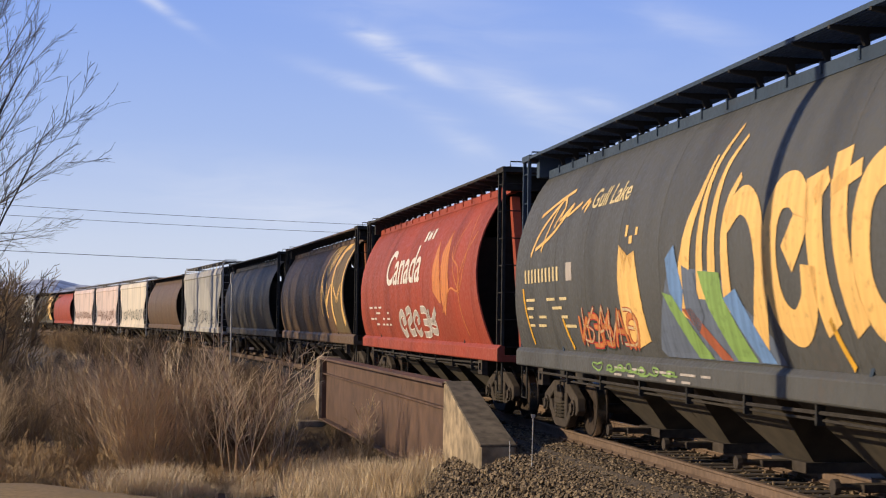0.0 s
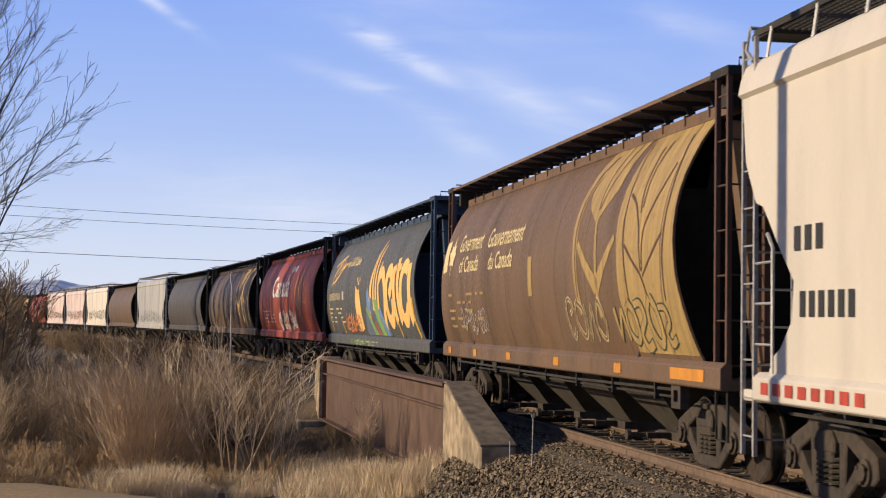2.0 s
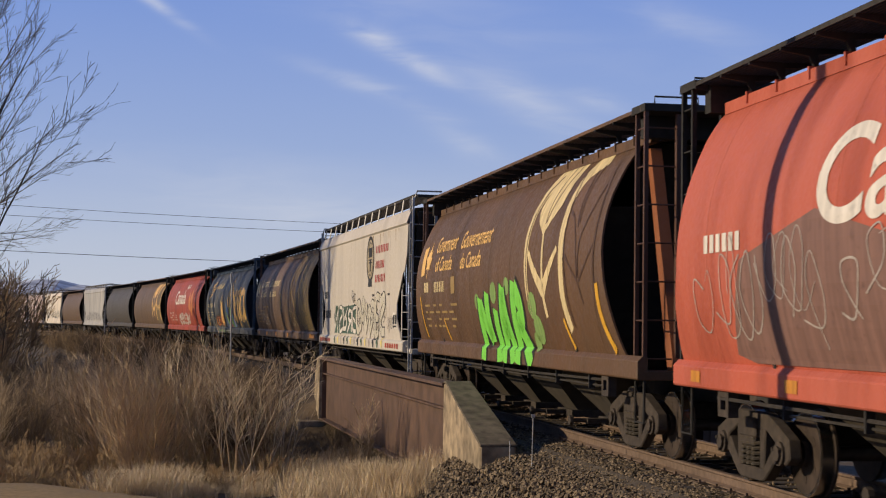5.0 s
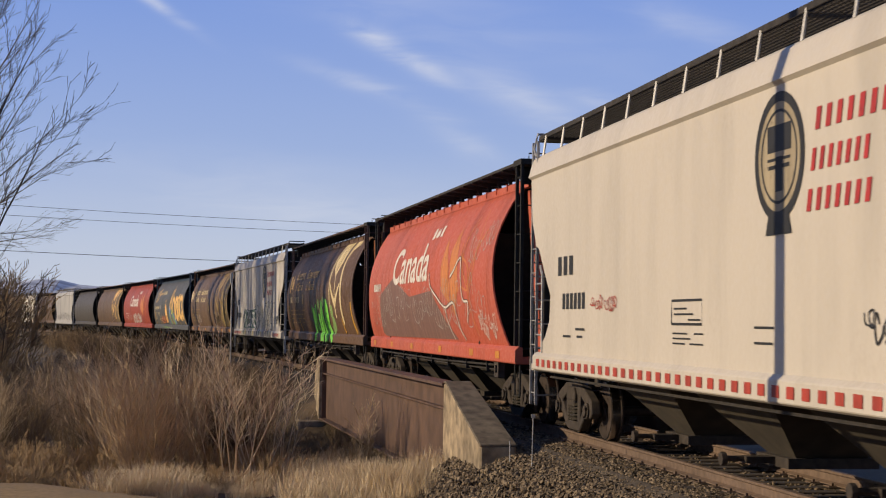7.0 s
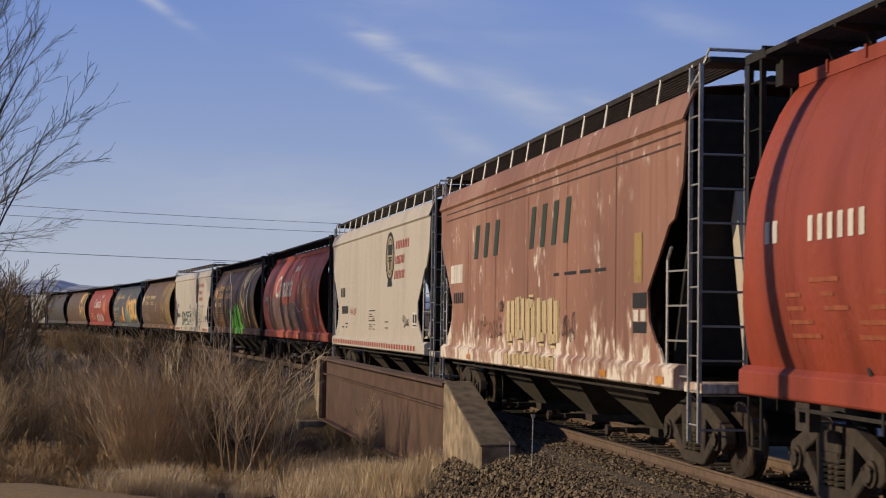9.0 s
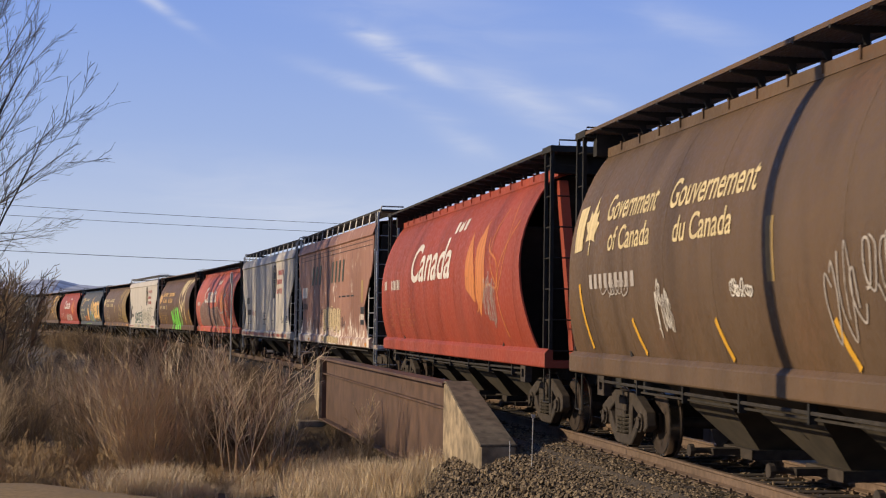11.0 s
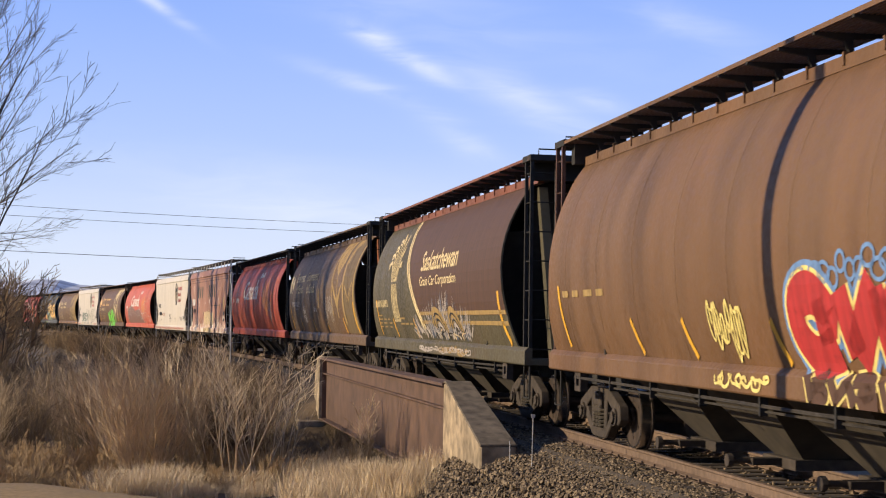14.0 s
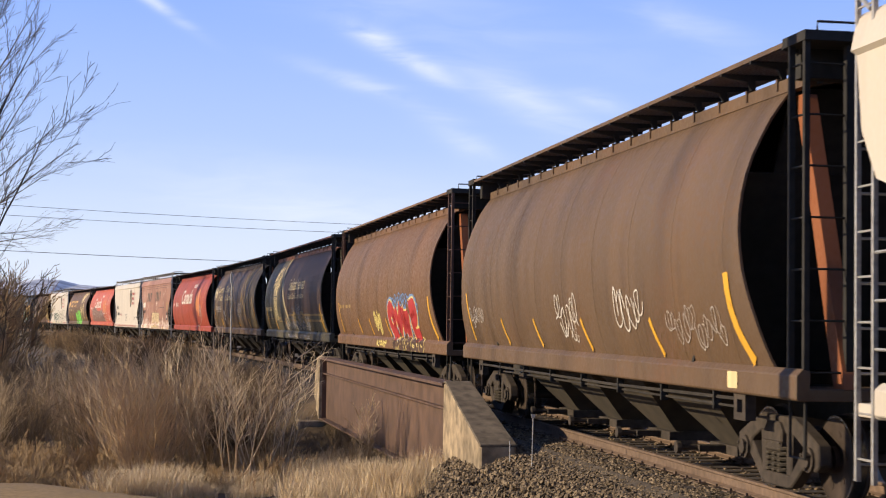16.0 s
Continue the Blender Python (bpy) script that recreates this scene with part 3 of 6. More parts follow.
def flat_car():
    car = tagged(new("hopper_car"), "flat-sided covered grain hopper", "railway car", "cars of the train")
    bm = B()
    shell(bm, FLAT, lambda z: end_of(z, FLAT_CURVE), 4.72, 0.3)
    part("body", bm, M["white"], car, "", 40)
    for o in (-1, 1):
        bm = B()
        # slope sheet in near-black: the shade of the open end as colour
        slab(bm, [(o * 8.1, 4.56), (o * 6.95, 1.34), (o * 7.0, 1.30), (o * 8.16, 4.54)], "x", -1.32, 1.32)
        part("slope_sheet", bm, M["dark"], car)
        bm = B()
        box(bm, -1.5, 1.5, min(o * 7.9, o * 8.5), max(o * 7.9, o * 8.5), 1.02, 1.14)
        part("end_platform", bm, M["dark"], car, "", 0, 0.01)
        for x in (-1, 1):
            bm = B()
            slab(bm, [(o * 8.42, 1.14), (o * 8.15, 1.14), (o * 7.35, 4.2), (o * 7.55, 4.2)], "x", x * 0.75 - 0.07, x * 0.75 + 0.07)
            part("end_brace", bm, M["white"], car)
        for x in (-1.5, 1.5):
            ladder(car, x, o * 8.45, o * 8.1, 0.45, 4.86, M["silver"], 11, 0.022)
            bm = B()
            for k in range(10):
                rod(bm, (x, o * 8.45, 0.6 + k * 0.4), (x * 0.62, o * 8.45, 0.6 + k * 0.4), 0.014, 5)
            box(bm, x * 0.62 - 0.03, x * 0.62 + 0.03, o * 8.45 - 0.03, o * 8.45 + 0.03, 1.1, 4.85)
            part("end_ladder", bm, M["silver"], car)
            bm = B()
            tube(bm, [(x * 1.04, o * 7.45, 1.1), (x * 1.04, o * 7.45, 2.6), (x * 1.04, o * 7.6, 2.75)], 0.02, 6)
            for k in range(4):
                rod(bm, (x * 1.04, o * 7.45, 1.2 + k * 0.42), (x * 1.0, o * 8.1, 1.2 + k * 0.42), 0.014, 5)
            part("side_grab_rail", bm, M["silver"], car)
        bm = B()
        box(bm, -1.4, 1.4, min(o * 8.0, o * 8.5), max(o * 8.0, o * 8.5), 4.88, 4.94)
        part("roof_platform", bm, M["dark"], car)
        bm = B()
        tube(bm, [(-1.52, o * 8.15, 4.6), (-1.5, o * 8.4, 4.75), (-1.42, o * 8.5, 5.02), (-0.8, o * 8.5, 5.02)], 0.022, 6)
        part("roof_handrail", bm, M["silver"], car)
    for x in (-1, 1):
        bm = B()
        slab(bm, [(x * 1.56, 1.03), (x * 1.62, 1.06), (x * 1.62, 1.28), (x * 1.55, 1.34), (x * 1.44, 1.34), (x * 1.44, 1.03)], "y", -7.85, 7.85)
        part("side_sill", bm, M["white"], car, "", 0, 0.01)
        bm = B()
        tube(bm, [(x * 1.46, -6.9, 0.95), (x * 1.46, 7.2, 0.95)], 0.02, 6)
        part("brake_pipe", bm, M["steel"], car)
        bm = B()
        for k in range(9):
            c = x * (0.82 + k * 0.072)
            box(bm, c - 0.008, c + 0.008, -8.4, 8.4, 4.915, 4.945)
        for k in range(168):
            y = -8.4 + k * 0.1
            box(bm, min(x * 0.82, x * 1.40), max(x * 0.82, x * 1.40), y - 0.006, y + 0.006, 4.93, 4.945)
        for c in (0.80, 1.40):
            box(bm, min(x * c, x * (c + 0.02)), max(x * c, x * (c + 0.02)), -8.4, 8.4, 4.90, 4.97)
        w = part("roof_walk", bm, M["steel"], car, "open steel grating walkway")
        bm = B()
        rod(bm, (x * 1.46, 0, 4.60), (x * 1.41, 0, 4.93), 0.02, 5)
        me = finish(bm, "walk_bracket", M["silver"])
        for k in range(14):
            pin = new("walk_bracket", me)
            pin.parent, pin.location = w, (0, -7.9 + k * 1.215, 0)
    bm = B()
    slab(bm, [(-0.42, 4.70), (-0.40, 4.84), (-0.3, 4.90), (0.3, 4.90), (0.40, 4.84), (0.42, 4.70)], "y", -7.6, 7.6)
    part("roof_hatch", bm, M["dark"], car)
    underframe(car, 3, 8.2)
    return car


PAINTED = ("roof_walk", "body", "weld_seam", "side_sill", "end_platform", "end_brace", "roof_rim")
# gaps between cars, along the track at 8 s: GAPS[i] lies behind car i
GAPS = [(-13, 358.0), (-12, 339.2), (-11, 320.4), (-10, 301.6), (-9, 282.8), (-8, 264.3), (-7, 246), (-6, 227.7), (-5, 209), (-4, 190.5), (-3, 171.2), (-2, 151.8), (-1, 132.8), (0, 113.9), (1, 95.6), (2, 77.4), (3, 59.2), (4, 40.6), (5, 22.4), (6, 4.3), (7, -14.6), (8, -33.6), (9, -52.7), (10, -71.8), (11, -90.8), (12, -109)]
KINDS = {
    -12: ("c", "brown", "brown"), -11: ("f", "grey", "stained grey-white"), -10: ("c", "olive", "olive and yellow"), -9: ("c", "red", "dark red"),
    -8: ("f", "pink", "rust-stained white"), -7: ("f", "pink", "pink-stained white"), -6: ("f", "cream", "cream"), -5: ("c", "brown", "dark brown"),
    -4: ("f", "grey", "weathered grey"), -3: ("c", "darkgrey", "grimy dark brown"), -2: ("c", "brown", "brown, yellow wheat design"), -1: ("c", "red", "red, white lettering and wheat design"),
    0: ("c", "blue", "dark blue-grey, big yellow lettering"), 1: ("c", "tan", "brown, yellow wheat design"), 2: ("f", "white", "white, graffiti along the bottom"),
    3: ("c", "rustdark", "brown, bright green graffiti"), 4: ("c", "redgraf", "faded red, tagged"), 5: ("f", "white", "clean white, red-striped sill"),
    6: ("f", "pinkbrown", "faded brown, peeling"), 7: ("c", "red", "orange-red, white lettering"), 8: ("c", "brown", "brown, yellow wheat design"),
    9: ("c", "olive", "olive and brown, yellow lettering"), 10: ("c", "rustbrown", "rusty brown, red graffiti"), 11: ("c", "brown", "plain brown, white tags"), 12: ("f", "white", "white"),
}
SPEED, GAIN = 13.099, 0.01014
CARS = {}
# some cars stand a little nearer along the track than the middle of their gaps
NEARER = {1: 0.45, 4: 0.45, 5: 0.35, 11: 0.12}


def build_cars():
    first = {"c": cylinder_car(), "f": flat_car()}
    used = set()
    ends = dict(GAPS)
    for i, (kind, color, words) in KINDS.items():
        if kind in used:
            car = copy_thing(first[kind], Matrix())
        else:
            car = first[kind]
            used.add(kind)
        car["label"] = "%s %s grain hopper car" % (words, "cylindrical" if kind == "c" else "flat-sided")
        CARS[i] = (car, (ends[i - 1] + ends[i]) / 2 - 0.28 - NEARER.get(i, 0), kind)
    for i, (car, mid, kind) in CARS.items():
        for ob in car.children:
            if ob.name.startswith("end_brace") and KINDS[i][1] in ("rustbrown", "rustdark", "brown"):
                ob.material_slots[0].link = "OBJECT"
                ob.material_slots[0].material = M["braces"]
            elif i == 6 and ob.name.startswith("end_brace"):
                ob.material_slots[0].link = "OBJECT"
                ob.material_slots[0].material = M["cream"]
            elif i == 0 and ob.name.split(".")[0] in ("roof_walk", "ladder", "end_ladder", "end_post", "end_brace", "slope_sheet", "roof_rim", "roof_platform"):
                ob.material_slots[0].link = "OBJECT"
                ob.material_slots[0].material = M["navy"]
            elif i == 9 and ob.name.split(".")[0] in ("roof_walk", "roof_rim"):
                ob.material_slots[0].link = "OBJECT"
                ob.material_slots[0].material = M["walkred"]
            elif KINDS[i][1] in ("rustbrown", "rustdark", "tan") and kind == "c" and ob.name.split(".")[0] in ("ladder", "end_ladder", "end_post"):
                ob.material_slots[0].link = "OBJECT"
                ob.material_slots[0].material = M["postbrown"]
            elif ob.name.split(".")[0] in PAINTED[1 if kind == "f" or "red" in KINDS[i][1] else 0:]:
                ob.material_slots[0].link = "OBJECT"
                ob.material_slots[0].material = M[KINDS[i][1]]


build_cars()


# ---- painted designs on the cars ----
def flat_paint(name, color, wear=0.35, rough=0.6):
    m, n, l, b = shader(name, rough)
    f = noise_of(n, l, 9, (1, 1, 1), 8)
    runs = noise_of(n, l, 3, (1, 3, 0.2), 6)
    c = mix_of(n, l, tuple(color), tuple(k * (1 - wear) for k in color), ramp_of(n, l, runs, [(0.35, (0, 0, 0)), (0.7, (1, 1, 1))]))
    c = mix_of(n, l, c, tuple(k * 0.55 for k in color), ramp_of(n, l, f, [(0.58, (0, 0, 0)), (0.75, (1, 1, 1))]))
    l.new(c, b.inputs["Base Color"])
    return m


D = {
    "gold": flat_paint("gold_paint", (0.80, 0.49, 0.16), 0.25),
    "khaki": flat_paint("faded_khaki_paint", (0.15, 0.105, 0.048), 0.35),
    "cream": flat_paint("cream_lettering", (0.70, 0.56, 0.30)),
    "dullgold": flat_paint("faded_gold_paint", (0.36, 0.24, 0.085), 0.4),
    "orange": flat_paint("orange_paint", (0.60, 0.21, 0.06)),
    "dullorange": flat_paint("faded_orange_paint", (0.36, 0.10, 0.045)),
    "white": flat_paint("white_lettering", (0.72, 0.67, 0.6)),
    "palegrey": flat_paint("pale_tag_paint", (0.45, 0.40, 0.36)),
    "black": flat_paint("black_lettering", (0.02, 0.02, 0.02)),
    "crimson": flat_paint("crimson_paint", (0.42, 0.03, 0.03)),
    "stripered": flat_paint("red_reflector", (0.40, 0.05, 0.03)),
    "lime": flat_paint("lime_paint", (0.19, 0.62, 0.07), 0.15),
    "dkgreen": flat_paint("dark_green_paint", (0.035, 0.055, 0.038)),
    "green": flat_paint("muted_green_paint", (0.07, 0.13, 0.09)),
    "leaf": flat_paint("leaf_green_paint", (0.22, 0.36, 0.10)),
    "sky": flat_paint("light_blue_paint", (0.14, 0.26, 0.50)),
    "haze": flat_paint("blue_grey_paint", (0.12, 0.15, 0.21)),
    "yellow": flat_paint("yellow_stripe_paint", (0.68, 0.36, 0.03), 0.2),
    "lemon": flat_paint("pale_yellow_paint", (0.80, 0.66, 0.22)),
    "dkbrown": flat_paint("dark_brown_line", (0.085, 0.042, 0.024)),
    "rust": flat_paint("rust_patch", (0.17, 0.07, 0.03)),
    "greypink": flat_paint("grey_pink_overspray", (0.22, 0.12, 0.095)),
    "rustwash": flat_paint("pale_rust_stain", (0.42, 0.29, 0.17)),
    "offwhite": flat_paint("off_white_paint", (0.58, 0.54, 0.44)),
    "refl": flat_paint("orange_reflector", (0.58, 0.24, 0.03), 0.3, 0.5),
    "tancream": flat_paint("tan_cream_paint", (0.62, 0.48, 0.28)),
    "beige": flat_paint("beige_shield", (0.38, 0.31, 0.2)),
}


SILL_SIDE = [(1.09, 1.53), (1.33, 1.53), (1.40, 1.47)]
WRAP = {"c": SILL_SIDE + PROFILE[1:], "f": [(1.06, 1.62), (1.28, 1.62), (1.34, 1.56)] + FLAT[1:]}


def wrap(me_bm, profile, curve, lift, shift):
    """Lay a flat design (u to the rear, z up) on the car's near side."""
    for z, _ in profile:
        geom = me_bm.verts[:] + me_bm.edges[:] + me_bm.faces[:]
        bmesh.ops.bisect_plane(me_bm, geom=geom, plane_co=(0, z, 0), plane_no=(0, 1, 0))
    for v in me_bm.verts:
        u, z = v.co.x - shift, max(v.co.y, 1.09)
        if z > profile[2][0]:
            reach = end_of(z, curve) - 0.01
            u = max(-reach - (FORE if curve is END_CURVE else 0.3), min(reach, u))
        x = side_of(profile, z)
        v.co = (-(x + lift), -u, z)


def design(car_no, name, bm, mat, layer=1, label=""):
    car, _, kind = CARS[car_no]
    wrap(bm, WRAP[kind], END_CURVE if kind == "c" else FLAT_CURVE, 0.003 + 0.003 * layer, NEARER.get(car_no, 0))
    me = bpy.data.meshes.new(name)
    bm.to_mesh(me)
    bm.free()
    me.materials.append(D[mat])
    ob = new(name, me)
    ob.parent = car
    if label:
        ob["label"] = label
    return ob


def words(car_no, text, u0, u1, z0, z1, mat, shear=0.0, bold=0.0, rise=0.0):
    """One line of lettering fitted into a box."""
    cu = bpy.data.curves.new("lettering", "FONT")
    cu.body, cu.size, cu.shear, cu.offset = text, 1.0, shear, bold
    ob = bpy.data.objects.new("lettering", cu)
    me = bpy.data.meshes.new_from_object(ob)
    bm = B()
    bm.from_mesh(me)
    bpy.data.objects.remove(ob)
    bpy.data.meshes.remove(me)
    bpy.data.curves.remove(cu)
    xs, ys = [v.co.x for v in bm.verts], [v.co.y for v in bm.verts]
    for v in bm.verts:
        f = (v.co.x - min(xs)) / (max(xs) - min(xs))
        g = (v.co.y - min(ys)) / (max(ys) - min(ys))
        v.co = (u0 + f * (u1 - u0), z0 + g * (z1 - z0) + rise * f, 0)
    return design(car_no, "lettering", bm, mat, 2, text + " lettering")


def smooth_line(pts, n=6):
    out = []
    p = [pts[0]] + list(pts) + [pts[-1]]
    for i in range(1, len(p) - 2):
        for k in range(n):
            t = k / n
            out.append(tuple(0.5 * (2 * p[i][j] + (p[i + 1][j] - p[i - 1][j]) * t + (2 * p[i - 1][j] - 5 * p[i][j] + 4 * p[i + 1][j] - p[i + 2][j]) * t * t + (3 * p[i][j] - p[i - 1][j] - 3 * p[i + 1][j] + p[i + 2][j]) * t ** 3) for j in (0, 1)))
    return out + [tuple(pts[-1])]


def stroke(bm, pts, w0, w1=None, curve=True):
    """A ribbon along a line of (u, z) points."""
    w1 = w0 if w1 is None else w1
    if curve and len(pts) > 2:
        pts = smooth_line(pts)
    n = len(pts)
    rows = []
    for i, (u, z) in enumerate(pts):
        a, b = pts[max(0, i - 1)], pts[min(n - 1, i + 1)]
        d = Vector((b[0] - a[0], b[1] - a[1]))
        d = d.normalized() if d.length > 1e-6 else Vector((1, 0))
        w = (w0 + (w1 - w0) * i / (n - 1)) / 2
        rows.append((bm.verts.new((u - d.y * w, z + d.x * w, 0)), bm.verts.new((u + d.y * w, z - d.x * w, 0))))
    for (a, b), (c, e) in zip(rows, rows[1:]):
        bm.faces.new((a, b, e, c))


def area(bm, pts):
    f = bm.faces.new([bm.verts.new((u, z, 0)) for u, z in pts])
    bmesh.ops.triangulate(bm, faces=[f])


def strokes(car_no, name, lines, mat, layer=1, label=""):
    bm = B()
    for pts, *w in lines:
        stroke(bm, pts, *w)
    return design(car_no, name, bm, mat, layer, label)


def areas(car_no, name, shapes, mat, layer=1, label=""):
    bm = B()
    for pts in shapes:
        area(bm, pts)
    return design(car_no, name, bm, mat, layer, label)


def rect(u0, u1, z0, z1, lean=0.0):
    return [(u0, z0), (u1, z0), (u1 + lean, z1), (u0 + lean, z1)]


def bars(car_no, u0, u1, z0, z1, n, mat, gap=0.3, lean=0.0, name="marking_bar"):
    """Unlettered marks: plain upright bars in a row."""
    w = (u1 - u0) / n
    for k in range(n):
        areas(car_no, name, [rect(u0 + k * w, u0 + (k + 1 - gap) * w, z0, z1, lean)], mat, 2)


def small_print(car_no, u0, u1, z0, z1, rows, mat, seed):
    rnd = random.Random(seed)
    shapes = []
    h = (z1 - z0) / rows
    for r in range(rows):
        u = u0
        while u < u1 - 0.3:
            w = rnd.uniform(0.25, 0.7)
            if rnd.random() < 0.75:
                shapes.append(rect(u, min(u1, u + w), z0 + r * h, z0 + r * h + h * 0.32))
            u += w + rnd.uniform(0.12, 0.5)
    return tagged(areas(car_no, "stencil_print", shapes, mat, 2, "rows of small stencilled marks"), kind="stuff")


def ring(cu, cz, ru, rz, width, n=32):
    return ([(cu + ru * math.cos(k * 6.2832 / n), cz + rz * math.sin(k * 6.2832 / n)) for k in range(n + 1)], width)


GLYPHS = (
    (((0.8, 0.85), (0.4, 1.0), (0.1, 0.6), (0.15, 0.15), (0.55, 0.0), (0.85, 0.3), (0.5, 0.45)),),
    (((0.1, 0.0), (0.15, 1.0)), ((0.15, 0.92), (0.7, 0.9), (0.75, 0.55), (0.2, 0.5)), ((0.35, 0.5), (0.9, 0.0))),
    (((0.85, 0.9), (0.35, 1.0), (0.2, 0.7), (0.75, 0.4), (0.6, 0.05), (0.05, 0.08)),),
    (((0.1, 0.0), (0.12, 1.0)), ((0.12, 1.0), (0.8, 0.05)), ((0.8, 0.05), (0.88, 1.0))),
    (((0.88, 0.98), (0.25, 0.95), (0.12, 0.5), (0.2, 0.05), (0.92, 0.02)), ((0.15, 0.5), (0.7, 0.54))),
    (((0.05, 0.0), (0.45, 1.0)), ((0.45, 1.0), (0.92, 0.0)), ((0.25, 0.36), (0.7, 0.38))),
    (((0.5, 1.0), (0.15, 0.75), (0.12, 0.25), (0.5, 0.0), (0.85, 0.3), (0.82, 0.75), (0.5, 1.0)),),
)


def graffiti(car_no, u0, u1, z0, z1, n, fill, edge, seed, fat=0.3, halo="", lean=0.0, wild=1.0, label="spray-painted rounded graffiti", order=()):
    """A row of fat rounded shapes, each with a wider outline behind it."""
    rnd = random.Random(seed)
    w, h = (u1 - u0) / n, z1 - z0
    for k in range(n):
        shape = GLYPHS[order[k] if order else rnd.randrange(len(GLYPHS))]
        a, low, high = u0 + k * w, z0 + rnd.uniform(0, 0.12) * h, z1 - rnd.uniform(0, 0.18) * h
        lines = []
        # turned over or mirrored in turn, so that the row spells nothing
        shape = [[(1 - p, q) if k % 2 else (p, 1 - q) for p, q in pts] for pts in shape]
        for pts in shape:
            line = [(a + (p + rnd.uniform(-0.05, 0.05) * wild) * w * 1.02 + lean * q, low + (q + rnd.uniform(-0.04, 0.04) * wild) * (high - low)) for p, q in pts]
            lines.append((line, fat * rnd.uniform(0.85, 1.2), fat * rnd.uniform(0.6, 1.1)))
        grow = 0.03 + fat * 0.16
        for l, p, q in lines:
            if halo:
                strokes(car_no, "graffiti_halo", [(l, p + 2.2 * grow, q + 2.2 * grow)], halo, 1)
            strokes(car_no, "graffiti_outline", [(l, p + grow, q + grow)], edge, 2)
            strokes(car_no, "graffiti", [(l, p, q)], fill, 3, label)


def block_graffiti(car_no, u0, u1, z0, z1, n, seed):
    """Upright block shapes, cream with a dark outline and a pink-white halo."""
    rnd = random.Random(seed)
    w, h = (u1 - u0) / n, z1 - z0
    fat = w * 0.34
    lines = []
    for k in range(n):
        a = u0 + (k + 0.25) * w
        dz = rnd.uniform(-0.08, 0.08) * h
        lines.append(([(a, z0 + dz), (a - 0.04, z1 + dz)], fat))
        lines.append(([(a + 0.46 * w, z0 + dz + rnd.uniform(0, 0.2) * h), (a + 0.42 * w, z1 + dz - rnd.uniform(0, 0.15) * h)], fat))
        c = rnd.choice((z0 + 0.12 * h, z0 + 0.5 * h, z1 - 0.12 * h))
        lines.append(([(a, c + dz), (a + 0.45 * w, c + dz)], h * 0.2))
    edge = min(0.035, h * 0.08)
    for l, f in lines:
        strokes(car_no, "graffiti_halo", [(l, f + 4.5 * edge)], "cream", 1)
        strokes(car_no, "graffiti_outline", [(l, f + 2 * edge)], "dkbrown", 2)
        strokes(car_no, "graffiti", [(l, f)], "tancream", 3, "cream block graffiti with dark outline")


def scribble(car_no, u0, u1, z0, z1, n, mat, seed, w=0.035, name="graffiti_tag"):
    """Loose handstyle loops, one line a mark, in a few clusters."""
    rnd = random.Random(seed)
    s = (u1 - u0) / n
    for k in range(n):
        a, h = u0 + s * (k + rnd.uniform(0.1, 0.5)), (z1 - z0) * rnd.uniform(0.45, 0.9)
        b = z0 + rnd.uniform(0, 1) * (z1 - z0 - h)
        turn, pts = rnd.uniform(0, 6.28), []
        for j in range(rnd.randint(6, 11)):
            turn += rnd.uniform(0.7, 1.9)
            pts.append((a + s * (0.09 * j + 0.38 * math.cos(turn)), b + h * (0.5 + 0.5 * math.sin(turn) * rnd.uniform(0.5, 1.0))))
        strokes(car_no, name, [(pts, w * rnd.uniform(0.6, 1.0), w * rnd.uniform(0.4, 0.9))], mat, 3, "spray-can tag")


def end_stripes(car_no, spots=(-5.0, -1.8, 1.4, 5.0)):
    for u in spots:
        strokes(car_no, "warning_stripe", [([(u, 1.88), (u + 0.12, 1.66), (u + 0.28, 1.43)], 0.09)], "yellow", 2)
    strokes(car_no, "warning_stripe", [([(7.2, 2.38), (7.25, 2.0), (7.38, 1.7), (7.6, 1.43)], 0.15)], "yellow", 2)
    strokes(car_no, "warning_stripe", [([(-7.45, 2.38), (-7.4, 1.95), (-7.3, 1.46)], 0.1)], "yellow", 2)


def sill_reflectors(car_no, spots, z=1.22, h=0.13):
    for u in spots:
        areas(car_no, "reflector", [rect(u, u + 0.32, z - h / 2, z + h / 2)], "refl", 2, "orange reflector")


def government(car_no, main="cream", du=0.0, dz=0.0):
    strokes(car_no, "flag_emblem", [([(-7.15 + du, 2.85), (-7.2 + du, 3.5)], 0.42, 0.42)], main, 2)
    leaf = ((-6.62, 2.78), (-6.58, 3.0), (-6.8, 2.98), (-6.74, 3.1), (-6.92, 3.26), (-6.78, 3.28), (-6.76, 3.42), (-6.64, 3.36), (-6.56, 3.62), (-6.46, 3.36), (-6.34, 3.42), (-6.34, 3.26), (-6.2, 3.22), (-6.36, 3.06), (-6.32, 2.96), (-6.54, 3.0), (-6.58, 2.78))
    areas(car_no, "leaf_emblem", [[(u + du, z) for u, z in leaf]], main, 2)
    words(car_no, "Government", -5.85 + du, -3.6 + du, 3.22 + dz, 3.58 + dz, main, 0.12, 0.01)
    words(car_no, "of Canada", -5.6 + du, -3.7 + du, 2.80 + dz, 3.12 + dz, main, 0.12, 0.01)
    words(car_no, "Gouvernement", -3.05 + du, -0.15 + du, 3.20 + dz, 3.56 + dz, main, 0.12, 0.01)
    words(car_no, "du Canada", -2.75 + du, -0.75 + du, 2.78 + dz, 3.10 + dz, main, 0.12, 0.01)


